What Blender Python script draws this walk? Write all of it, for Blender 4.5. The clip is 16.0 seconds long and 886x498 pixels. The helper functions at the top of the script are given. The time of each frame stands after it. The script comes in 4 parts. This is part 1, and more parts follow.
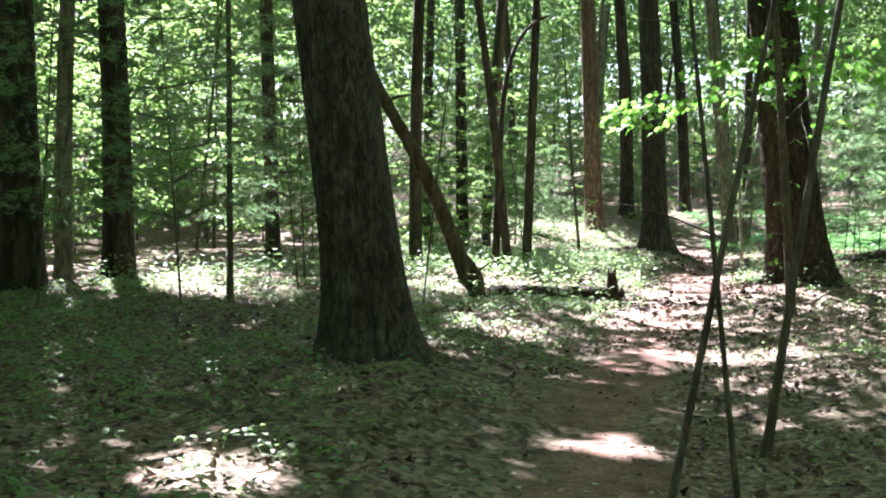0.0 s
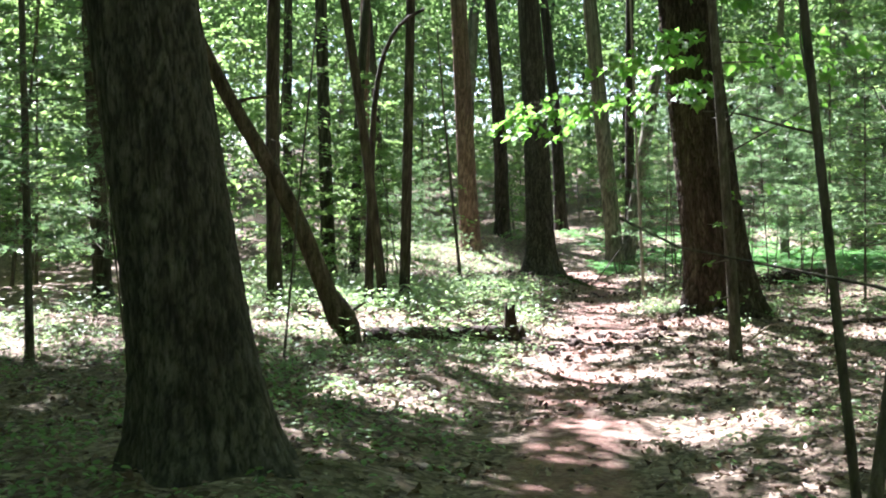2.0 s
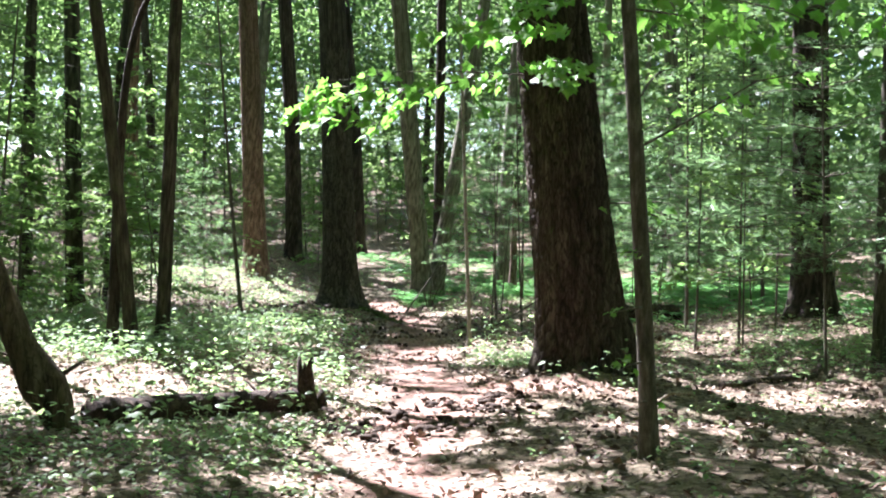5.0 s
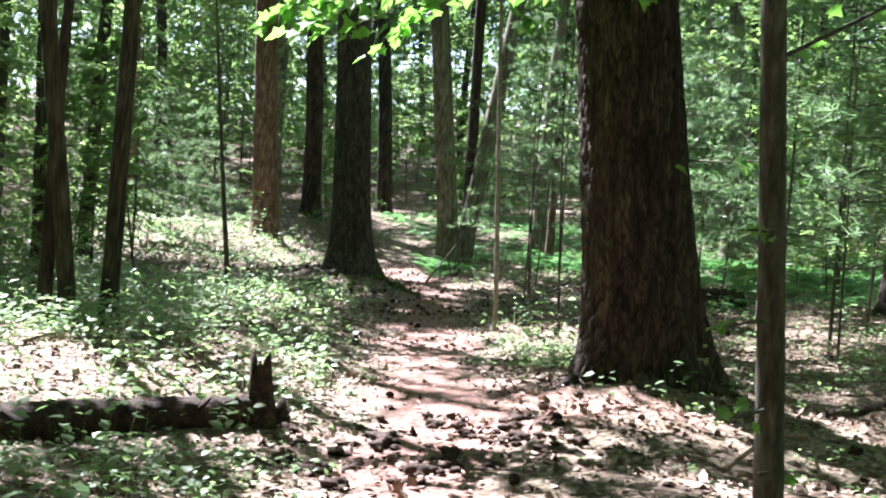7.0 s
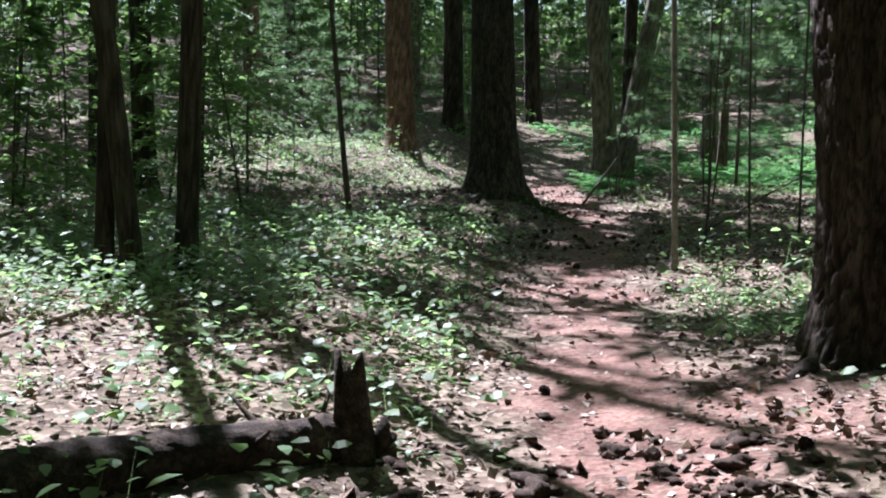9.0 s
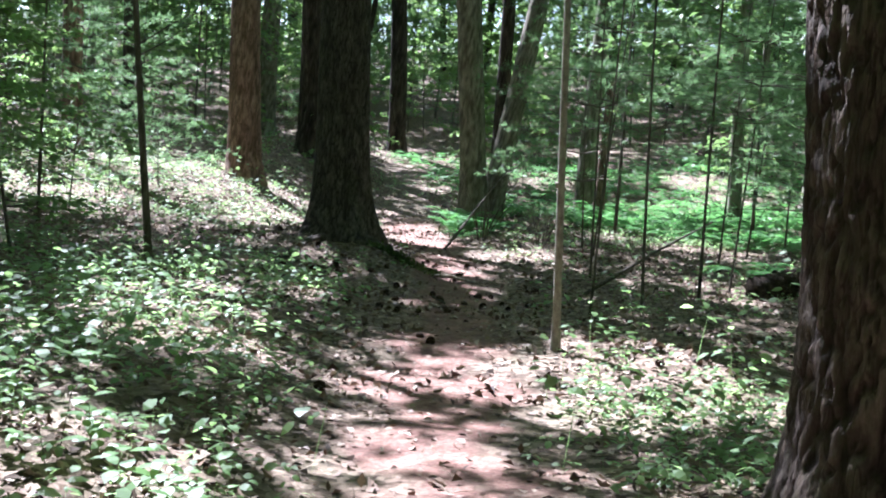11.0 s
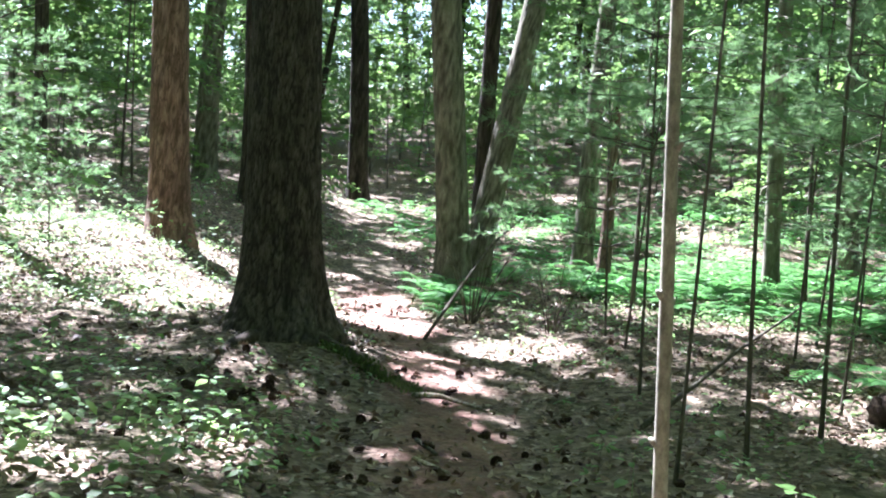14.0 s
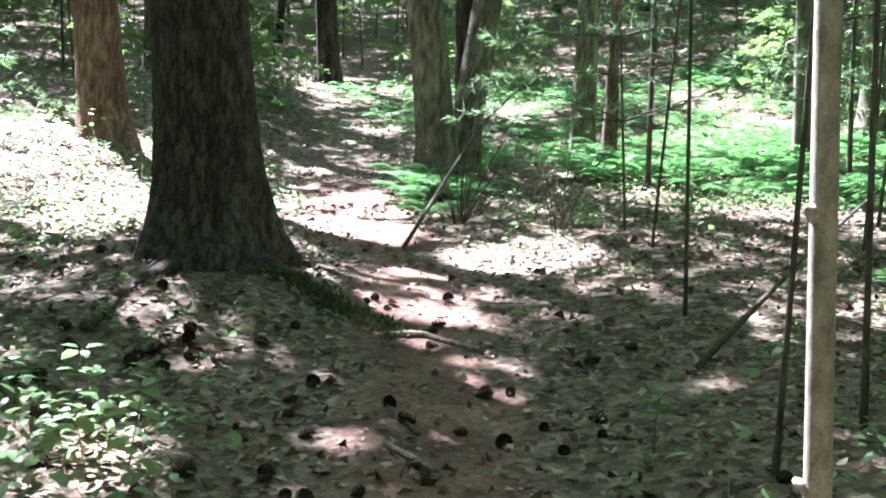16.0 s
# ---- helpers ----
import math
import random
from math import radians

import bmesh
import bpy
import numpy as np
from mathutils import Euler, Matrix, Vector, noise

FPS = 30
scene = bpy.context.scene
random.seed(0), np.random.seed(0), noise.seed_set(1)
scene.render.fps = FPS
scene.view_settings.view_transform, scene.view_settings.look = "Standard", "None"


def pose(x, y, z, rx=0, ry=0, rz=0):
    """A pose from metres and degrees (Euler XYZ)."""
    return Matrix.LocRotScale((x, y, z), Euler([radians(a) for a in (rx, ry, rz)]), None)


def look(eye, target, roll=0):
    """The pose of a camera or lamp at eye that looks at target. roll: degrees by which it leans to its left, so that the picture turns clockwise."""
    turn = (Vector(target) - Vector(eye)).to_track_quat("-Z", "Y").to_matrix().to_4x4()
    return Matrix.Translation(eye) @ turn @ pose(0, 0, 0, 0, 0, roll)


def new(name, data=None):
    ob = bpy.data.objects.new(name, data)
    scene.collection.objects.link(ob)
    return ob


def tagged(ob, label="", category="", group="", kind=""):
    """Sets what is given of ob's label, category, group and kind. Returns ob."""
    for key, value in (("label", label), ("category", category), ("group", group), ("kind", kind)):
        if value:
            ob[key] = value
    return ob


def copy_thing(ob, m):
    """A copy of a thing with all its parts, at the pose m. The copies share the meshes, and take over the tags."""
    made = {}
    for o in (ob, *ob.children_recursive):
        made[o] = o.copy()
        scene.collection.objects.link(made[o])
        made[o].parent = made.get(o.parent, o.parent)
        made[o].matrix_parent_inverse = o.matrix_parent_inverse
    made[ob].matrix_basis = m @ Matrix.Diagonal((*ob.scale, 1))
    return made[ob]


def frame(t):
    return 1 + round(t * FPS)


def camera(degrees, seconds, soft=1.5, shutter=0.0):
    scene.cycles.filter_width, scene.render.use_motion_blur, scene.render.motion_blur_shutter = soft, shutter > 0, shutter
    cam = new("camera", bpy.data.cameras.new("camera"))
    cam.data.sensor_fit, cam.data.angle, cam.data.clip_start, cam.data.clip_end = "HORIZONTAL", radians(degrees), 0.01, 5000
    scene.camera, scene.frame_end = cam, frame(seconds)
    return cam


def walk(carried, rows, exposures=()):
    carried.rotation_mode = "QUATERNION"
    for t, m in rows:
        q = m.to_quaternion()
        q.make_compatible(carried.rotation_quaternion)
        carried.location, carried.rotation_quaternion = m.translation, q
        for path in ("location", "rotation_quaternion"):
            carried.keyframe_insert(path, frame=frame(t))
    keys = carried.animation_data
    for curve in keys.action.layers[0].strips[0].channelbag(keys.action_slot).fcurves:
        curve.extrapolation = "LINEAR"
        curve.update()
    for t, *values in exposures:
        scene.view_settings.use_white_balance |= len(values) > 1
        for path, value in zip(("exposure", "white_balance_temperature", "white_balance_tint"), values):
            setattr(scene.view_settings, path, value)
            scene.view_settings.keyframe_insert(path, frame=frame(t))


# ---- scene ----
cam = camera(40.8, 16.0, soft=1.95)
METRES, EYE, TILT, LEAN, TURN = 21.4, 1.5, 0.0, 0.0, -2.5
ROWS = [
    (0.0, 0.0, 0.0, 0.0, -0.01, -2.48, -0.3),
    (0.5, 0.0016, 0.0327, -0.0035, -2.07, -2.43, 0.7),
    (1.0, -0.0011, 0.0672, -0.0012, -3.06, -2.15, -1.22),
    (1.5, -0.0028, 0.1022, 0.0025, -5.24, -2.33, 0.86),
    (2.0, -0.001, 0.1372, 0.003, -6.64, -1.63, 0.52),
    (2.5, -0.0003, 0.173, 0.0029, -8.49, -0.34, 0.07),
    (3.0, 0.0029, 0.2057, 0.0018, -12.58, 0.83, 0.41),
    (3.5, 0.008, 0.238, 0.0016, -13.39, 0.24, 0.26),
    (4.0, 0.0137, 0.2694, 0.0023, -15.1, -0.37, 0.4),
    (6.5, 0.0634, 0.4295, -0.0004, -17.46, -0.91, -1.41),
    (7.0, 0.0744, 0.4619, 0.0001, -14.95, -2.4, -3.38),
    (7.5, 0.0804, 0.4939, -0.0006, -14.04, -3.0, -2.24),
    (8.0, 0.0853, 0.5215, -0.0023, -11.09, -4.41, 0.42),
    (8.5, 0.0947, 0.5512, -0.0005, -4.46, -7.09, -0.57),
    (9.0, 0.1013, 0.5805, 0.001, -7.79, -7.02, -1.04),
    (9.5, 0.1138, 0.6106, 0.0021, -11.89, -5.73, -2.22),
    (10.0, 0.1206, 0.6381, 0.0007, -13.16, -5.23, -3.1),
    (12.5, 0.1508, 0.7892, 0.001, -15.01, -6.28, -3.54),
    (13.0, 0.1551, 0.8193, 0.0046, -16.82, -5.68, 1.12),
    (13.5, 0.1631, 0.8452, 0.0059, -16.14, -4.28, -2.04),
    (14.0, 0.1687, 0.8731, 0.0051, -15.92, -3.45, -3.73),
    (14.5, 0.1772, 0.8949, 0.0027, -16.05, -3.86, -0.51),
    (15.0, 0.188, 0.9196, 0.0035, -16.19, -6.36, -4.42),
    (15.5, 0.1939, 0.9454, 0.0022, -16.99, -7.96, -3.75),
    (16.0, 0.2007, 0.9698, 0.0007, -16.69, -9.12, -0.58),
]
walk(cam, [(t, pose(0, 0, EYE, TILT, LEAN, TURN) @ pose(METRES * x, METRES * y, METRES * z, 90 + pitch, roll, yaw)) for t, x, y, z, yaw, pitch, roll in ROWS],
     exposures=[(0.0, 3.49, 5850, 21), (0.8, 3.27, 5850, 21), (1.5, 3.29, 5850, 21), (3.2, 3.21, 5850, 20), (7.0, 3.03, 5800, 20), (8.3, 2.11, 5600, 20), (9.0, 1.97, 5500, 20), (9.6, 2.48, 5400, 20), (10.2, 2.71, 5400, 20), (12.5, 2.93, 5400, 19), (14.0, 3.4, 5500, 19), (16.0, 3.54, 5500, 19)])

# ---- light ----
SUN = Vector((-0.185, 0.587, 0.788)).normalized()      # towards the sun: ahead and a little to the left
world = bpy.data.worlds.new("sky")
scene.world = world
world.use_nodes = True
wn = world.node_tree.nodes
sky = wn.new("ShaderNodeTexSky")
sky.sky_type = 'NISHITA'
sky.sun_disc = False
sky.sun_elevation = math.asin(SUN.z)
sky.sun_rotation = math.atan2(SUN.x, SUN.y)
world.node_tree.links.new(sky.outputs[0], wn["Background"].inputs[0])
wn["Background"].inputs[1].default_value = 0.05
sun_data = bpy.data.lights.new("sun", 'SUN')
sun_data.energy = 5.0
sun_data.angle = radians(0.53)
sun_data.color = (1.0, 0.97, 0.92)
sun = new("sun", sun_data)
sun.matrix_world = look(tuple(SUN * 60), (0, 0, 0))

# ---- materials ----


def nodes(name):
    m = bpy.data.materials.new(name)
    m.use_nodes = True
    nt = m.node_tree
    return m, nt, nt.nodes, nt.links, nt.nodes["Principled BSDF"]


def ramp(nt, source, stops):
    r = nt.nodes.new("ShaderNodeValToRGB")
    while len(r.color_ramp.elements) < len(stops):
        r.color_ramp.elements.new(0.5)
    for e, (p, c) in zip(r.color_ramp.elements, stops):
        e.position, e.color = p, (*c, 1)
    nt.links.new(source, r.inputs[0])
    return r.outputs[0]


def mixed(nt, kind, fac, a, b):
    x = nt.nodes.new("ShaderNodeMix")
    x.data_type, x.blend_type = 'RGBA', kind
    for sock, v in ((x.inputs[0], fac), (x.inputs[6], a), (x.inputs[7], b)):
        if isinstance(v, bpy.types.NodeSocket):
            nt.links.new(v, sock)
        elif isinstance(v, (int, float)):
            sock.default_value = v
        else:
            sock.default_value = (*v, 1)
    return x.outputs[2]


def coords(nt, scale=(1, 1, 1)):
    c = nt.nodes.new("ShaderNodeTexCoord")
    mp = nt.nodes.new("ShaderNodeMapping")
    mp.inputs["Scale"].default_value = scale
    nt.links.new(c.outputs["Object"], mp.inputs[0])
    return mp.outputs[0]


def noise_tex(nt, vec, scale, detail=5.0, rough=0.6):
    n = nt.nodes.new("ShaderNodeTexNoise")
    n.inputs["Scale"].default_value, n.inputs["Detail"].default_value, n.inputs["Roughness"].default_value = scale, detail, rough
    nt.links.new(vec, n.inputs["Vector"])
    return n.outputs[0]


def bump(nt, bsdf, height, strength, distance):
    b = nt.nodes.new("ShaderNodeBump")
    b.inputs["Strength"].default_value, b.inputs["Distance"].default_value = strength, distance
    nt.links.new(height, b.inputs["Height"])
    nt.links.new(b.outputs[0], bsdf.inputs["Normal"])


def bark(name, dark, mid, light, stretch=7.0, depth=0.02, scale=9.0, moss=0.0, cracks=0.8):
    m, nt, n, l, p = nodes(name)
    vec = coords(nt, (1, 1, 1 / stretch))
    big = noise_tex(nt, vec, scale, 6, 0.65)
    fine = noise_tex(nt, coords(nt, (1, 1, 0.4)), scale * 7, 4, 0.7)
    col = ramp(nt, big, [(0.3, dark), (0.5, mid), (0.72, light)])
    col = mixed(nt, 'MULTIPLY', 0.6, col, ramp(nt, fine, [(0.25, (0.45, 0.45, 0.45)), (0.75, (1.25, 1.22, 1.2))]))
    crack = n.new("ShaderNodeMath")
    crack.operation = 'SUBTRACT'
    l.new(noise_tex(nt, vec, scale * 1.6, 2, 0.5), crack.inputs[0])
    crack.inputs[1].default_value = 0.5
    width = n.new("ShaderNodeMath")
    width.operation = 'ABSOLUTE'
    l.new(crack.outputs[0], width.inputs[0])
    col = mixed(nt, 'MULTIPLY', cracks, col, ramp(nt, width.outputs[0], [(0.0, (0.3, 0.28, 0.26)), (0.05, (1.0, 1.0, 1.0))]))
    patches = noise_tex(nt, coords(nt), 1.7, 3, 0.6)
    col = mixed(nt, 'MULTIPLY', 0.7, col, ramp(nt, patches, [(0.3, (0.7, 0.68, 0.66)), (0.7, (1.2, 1.2, 1.15))]))
    # the deeper the furrow, the nearer the colour to half the dark bark tone
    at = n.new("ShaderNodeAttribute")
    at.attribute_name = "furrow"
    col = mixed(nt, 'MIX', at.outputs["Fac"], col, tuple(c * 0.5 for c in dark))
    if moss:
        green = noise_tex(nt, coords(nt), 3.1, 6, 0.7)
        col = mixed(nt, 'MIX', ramp(nt, green, [(0.52, (0, 0, 0)), (0.72, (moss, moss, moss))]), col, (0.07, 0.085, 0.035))
    l.new(col, p.inputs["Base Color"])
    p.inputs["Roughness"].default_value = 0.9
    p.inputs["Specular IOR Level"].default_value = 0.25
    h = mixed(nt, 'MIX', 0.35, big, fine)
    bump(nt, p, h, 0.8, depth)
    return m


BARK_PINE = bark("bark_old_pine", (0.020, 0.015, 0.012), (0.066, 0.051, 0.041), (0.15, 0.122, 0.10), 6, 0.03, 8)
BARK_WARM = bark("bark_brown_pine", (0.020, 0.014, 0.010), (0.066, 0.050, 0.040), (0.15, 0.12, 0.098), 7, 0.03, 15, 0.2)
BARK_RED = bark("bark_reddish", (0.12, 0.075, 0.058), (0.25, 0.165, 0.13), (0.36, 0.26, 0.215), 5, 0.015, 12)
BARK_PALE = bark("bark_grey_maple", (0.10, 0.09, 0.07), (0.23, 0.215, 0.17), (0.38, 0.36, 0.30), 3, 0.008, 10, 0.35, 0.2)
BARK_THIN = bark("bark_sapling", (0.045, 0.038, 0.03), (0.11, 0.095, 0.075), (0.22, 0.20, 0.165), 4, 0.006, 25, 0.2, 0.3)
BARK_SMOOTH = bark("bark_smooth_sapling", (0.16, 0.14, 0.115), (0.29, 0.265, 0.22), (0.42, 0.39, 0.33), 2, 0.003, 30, 0.0, 0.1)
BARK_GREY = bark("bark_grey_pine", (0.034, 0.028, 0.024), (0.10, 0.083, 0.071), (0.19, 0.163, 0.14), 4, 0.02, 16, 0.0, 0.55)
BARK_DIM = bark("bark_slim_tree", (0.034, 0.028, 0.022), (0.085, 0.072, 0.056), (0.16, 0.14, 0.11), 5, 0.01, 16, 0.45, 0.4)
WOOD_DEAD = bark("dead_wood", (0.035, 0.024, 0.017), (0.11, 0.078, 0.054), (0.24, 0.185, 0.135), 5, 0.012, 14, 0.2)
WOOD_LOG = bark("rotten_log_wood", (0.016, 0.011, 0.008), (0.052, 0.035, 0.026), (0.14, 0.10, 0.074), 1, 0.03, 14, 0.15)
TWIG = bark("dry_twig", (0.13, 0.10, 0.075), (0.27, 0.22, 0.17), (0.46, 0.41, 0.34), 4, 0.003, 40)
CONE = bark("pine_cone_scales", (0.018, 0.011, 0.008), (0.055, 0.033, 0.023), (0.13, 0.085, 0.06), 1, 0.004, 60)


def foliage(name, dark, light, through_colour, amount=0.45, gloss=0.5):
    m, nt, n, l, p = nodes(name)
    geo = n.new("ShaderNodeNewGeometry")
    info = n.new("ShaderNodeObjectInfo")
    add = n.new("ShaderNodeMath")
    add.operation = 'MULTIPLY_ADD'
    l.new(geo.outputs["Random Per Island"], add.inputs[0])
    add.inputs[1].default_value = 0.7
    half = n.new("ShaderNodeMath")
    half.operation = 'MULTIPLY'
    half.inputs[1].default_value = 0.3
    l.new(info.outputs["Random"], half.inputs[0])
    l.new(half.outputs[0], add.inputs[2])
    veins = noise_tex(nt, coords(nt), 60, 3, 0.6)
    col = ramp(nt, add.outputs[0], [(0.0, dark), (0.8, light), (1.0, tuple(c * 1.2 for c in light))])
    col = mixed(nt, 'MULTIPLY', 0.35, col, ramp(nt, veins, [(0.3, (0.6, 0.6, 0.6)), (0.7, (1.3, 1.3, 1.2))]))
    l.new(col, p.inputs["Base Color"])
    p.inputs["Roughness"].default_value = gloss
    p.inputs["Specular IOR Level"].default_value = 0.3
    t = n.new("ShaderNodeBsdfTranslucent")
    tc = ramp(nt, add.outputs[0], [(0.0, tuple(c * 0.6 for c in through_colour)), (1.0, through_colour)])
    l.new(tc, t.inputs[0])
    mx = n.new("ShaderNodeMixShader")
    mx.inputs[0].default_value = amount
    l.new(p.outputs[0], mx.inputs[1])
    l.new(t.outputs[0], mx.inputs[2])
    l.new(mx.outputs[0], n["Material Output"].inputs[0])
    return m


LEAF = foliage("broad_leaf", (0.04, 0.09, 0.03), (0.09, 0.18, 0.05), (0.35, 0.55, 0.16), 0.5)
LEAF_FAR = foliage("canopy_leaf", (0.04, 0.085, 0.03), (0.08, 0.15, 0.05), (0.26, 0.43, 0.13), 0.4)
LEAF_BRIGHT = foliage("maple_leaf", (0.05, 0.12, 0.025), (0.09, 0.19, 0.04), (0.27, 0.62, 0.09), 0.55)
NEEDLE = foliage("pine_needle", (0.06, 0.125, 0.055), (0.14, 0.235, 0.115), (0.30, 0.50, 0.21), 0.42, 0.4)
HERB = foliage("herb_leaf", (0.05, 0.105, 0.04), (0.13, 0.22, 0.09), (0.40, 0.60, 0.22), 0.5, 0.46)
FERN = foliage("fern_frond", (0.04, 0.115, 0.038), (0.09, 0.21, 0.065), (0.19, 0.48, 0.12), 0.5)
MOSS = foliage("moss_tuft", (0.04, 0.055, 0.02), (0.10, 0.125, 0.045), (0.14, 0.18, 0.05), 0.2, 0.8)


def litter_material():
    m, nt, n, l, p = nodes("dead_leaf")
    geo = n.new("ShaderNodeNewGeometry")
    col = ramp(nt, geo.outputs["Random Per Island"], [(0.0, (0.055, 0.032, 0.022)), (0.35, (0.15, 0.092, 0.064)), (0.65, (0.28, 0.198, 0.152)),
                                                    (0.88, (0.37, 0.285, 0.23)), (1.0, (0.48, 0.395, 0.33))])
    spots = noise_tex(nt, coords(nt), 45, 4, 0.7)
    l.new(mixed(nt, 'MULTIPLY', 0.5, col, ramp(nt, spots, [(0.3, (0.5, 0.48, 0.46)), (0.7, (1.3, 1.3, 1.25))])), p.inputs["Base Color"])
    p.inputs["Roughness"].default_value = 0.65
    p.inputs["Specular IOR Level"].default_value = 0.3
    return m


LITTER = litter_material()


def ground_material():
    m, nt, n, l, p = nodes("forest_floor")
    vec = coords(nt)
    clumps = noise_tex(nt, vec, 2.2, 6, 0.65)
    crumbs = noise_tex(nt, vec, 28, 6, 0.75)
    bits = n.new("ShaderNodeTexVoronoi")
    bits.inputs["Scale"].default_value = 21
    l.new(vec, bits.inputs["Vector"])
    litter = ramp(nt, bits.outputs["Color"], [(0.1, (0.055, 0.038, 0.028)), (0.45, (0.15, 0.108, 0.08)), (0.8, (0.27, 0.205, 0.16)), (1.0, (0.36, 0.29, 0.23))])
    litter = mixed(nt, 'MULTIPLY', 0.75, litter, ramp(nt, crumbs, [(0.3, (0.4, 0.38, 0.36)), (0.7, (1.25, 1.25, 1.2))]))
    green = noise_tex(nt, vec, 0.9, 5, 0.7)
    litter = mixed(nt, 'MIX', ramp(nt, green, [(0.5, (0, 0, 0)), (0.7, (0.45, 0.45, 0.45))]), litter, (0.055, 0.075, 0.03))
    dirt = ramp(nt, crumbs, [(0.25, (0.085, 0.042, 0.032)), (0.5, (0.22, 0.122, 0.096)), (0.75, (0.36, 0.22, 0.18))])
    dirt = mixed(nt, 'MULTIPLY', 0.9, dirt, ramp(nt, clumps, [(0.34, (0.36, 0.33, 0.32)), (0.64, (1.25, 1.25, 1.25))]))
    dirt = mixed(nt, 'MIX', ramp(nt, noise_tex(nt, vec, 9.0, 6, 0.8), [(0.5, (0, 0, 0)), (0.64, (0.75, 0.75, 0.75))]), dirt, litter)
    at = n.new("ShaderNodeAttribute")
    at.attribute_name = "trail"
    l.new(mixed(nt, 'MIX', at.outputs["Fac"], litter, dirt), p.inputs["Base Color"])
    p.inputs["Roughness"].default_value = 0.92
    p.inputs["Specular IOR Level"].default_value = 0.2
    bump(nt, p, mixed(nt, 'MIX', 0.5, crumbs, bits.outputs["Distance"]), 0.8, 0.03)
    return m


GROUND = ground_material()

# ---- mesh tools ----
rng = np.random.default_rng(7)


def np_mesh(name, parts, material, smooth=False):
    """One mesh out of (vertices, triangles) pairs."""
    vs, fs, base = [], [], 0
    for v, f in parts:
        vs.append(np.asarray(v, float))
        fs.append(np.asarray(f, int) + base)
        base += len(v)
    v, f = np.concatenate(vs), np.concatenate(fs)
    me = bpy.data.meshes.new(name)
    me.vertices.add(len(v))
    me.vertices.foreach_set("co", v.astype(np.float32).ravel())
    me.loops.add(len(f) * 3)
    me.loops.foreach_set("vertex_index", f.astype(np.int32).ravel())
    me.polygons.add(len(f))
    me.polygons.foreach_set("loop_start", (np.arange(len(f)) * 3).astype(np.int32))
    me.polygons.foreach_set("use_smooth", np.full(len(f), smooth))
    me.materials.append(material)
    me.update(calc_edges=True)
    me.validate()
    return me


def part(name, data, parent, label=""):
    ob = new(name, data)
    ob.parent = parent
    return tagged(ob, label)


def thing(name, x, y, z, label, category, group=""):
    ob = new(name)
    ob.empty_display_size = 0.2
    ob.matrix_world = pose(x, y, z)
    return tagged(ob, label, category, group)


def unit(v):
    return v / np.maximum(np.linalg.norm(v, axis=-1, keepdims=True), 1e-9)


def tube(points, radii, segs=8, rough=0.0):
    p = np.asarray(points, float)
    k = len(p)
    r = np.asarray(radii, float)
    t = unit(np.gradient(p, axis=0))
    ref = np.array([0.0, 0, 1]) if abs(t[0, 2]) < 0.8 else np.array([1.0, 0, 0])
    a = unit(np.cross(t, ref))
    b = np.cross(t, a)
    th = np.linspace(0, 2 * math.pi, segs, endpoint=False)
    rr = r[:, None] * (1 + rough * rng.normal(size=(k, segs)))
    v = p[:, None] + rr[..., None] * (np.cos(th)[None, :, None] * a[:, None] + np.sin(th)[None, :, None] * b[:, None])
    i = np.arange(k - 1)[:, None] * segs
    j = np.arange(segs)[None]
    q0, q1 = i + j, i + (j + 1) % segs
    f = np.concatenate([np.stack([q0, q1, q1 + segs], -1).reshape(-1, 3), np.stack([q0, q1 + segs, q0 + segs], -1).reshape(-1, 3)])
    caps = [(0, (s + 1) % segs, s) for s in range(1, segs - 1)] + [((k - 1) * segs, (k - 1) * segs + s, (k - 1) * segs + s + 1) for s in range(1, segs - 1)]
    return v.reshape(-1, 3), np.concatenate([f, np.array(caps)])


def blades(pos, d, nrm, size, width=0.6, fold=0.12, belly=0.42):
    """Folded leaves: base, two sides and a tip."""
    d = unit(d)
    side = unit(np.cross(d, nrm))
    up = np.cross(side, d)
    s = np.asarray(size, float).reshape(-1, 1) * np.ones((len(pos), 1))
    w = np.asarray(width, float).reshape(-1, 1)
    mid = pos + d * s * belly + up * s * fold
    v = np.stack([pos, mid + side * s * w * 0.5, pos + d * s, mid - side * s * w * 0.5], 1).reshape(-1, 3)
    o = np.arange(len(pos))[:, None] * 4
    return v, np.concatenate([o + [[0, 1, 2]], o + [[0, 2, 3]]])


def ovals(pos, d, nrm, size, width=0.6, fold=0.06):
    """Rounded leaves: base, four sides and a drooping tip."""
    d = unit(d)
    side = unit(np.cross(d, nrm))
    up = np.cross(side, d)
    s = np.asarray(size, float).reshape(-1, 1) * np.ones((len(pos), 1))
    w = np.asarray(width, float).reshape(-1, 1) * 0.5
    a, c = pos + d * s * 0.28 + up * s * fold, pos + d * s * 0.66 + up * s * fold * 0.7
    v = np.stack([pos, a + side * s * w * 0.9, c + side * s * w * 0.85, pos + d * s - up * s * 0.08, c - side * s * w * 0.85, a - side * s * w * 0.9], 1).reshape(-1, 3)
    o = np.arange(len(pos))[:, None] * 6
    return v, np.concatenate([o + [[0, 1, 5]], o + [[1, 2, 4]], o + [[1, 4, 5]], o + [[2, 3, 4]]])


LOBES = np.array([(0, 0), (0.22, 0.05), (0.46, 0.10), (0.34, 0.30), (0.52, 0.56), (0.25, 0.60), (0, 1.0), (-0.25, 0.60), (-0.52, 0.56), (-0.34, 0.30), (-0.46, 0.10), (-0.22, 0.05)])


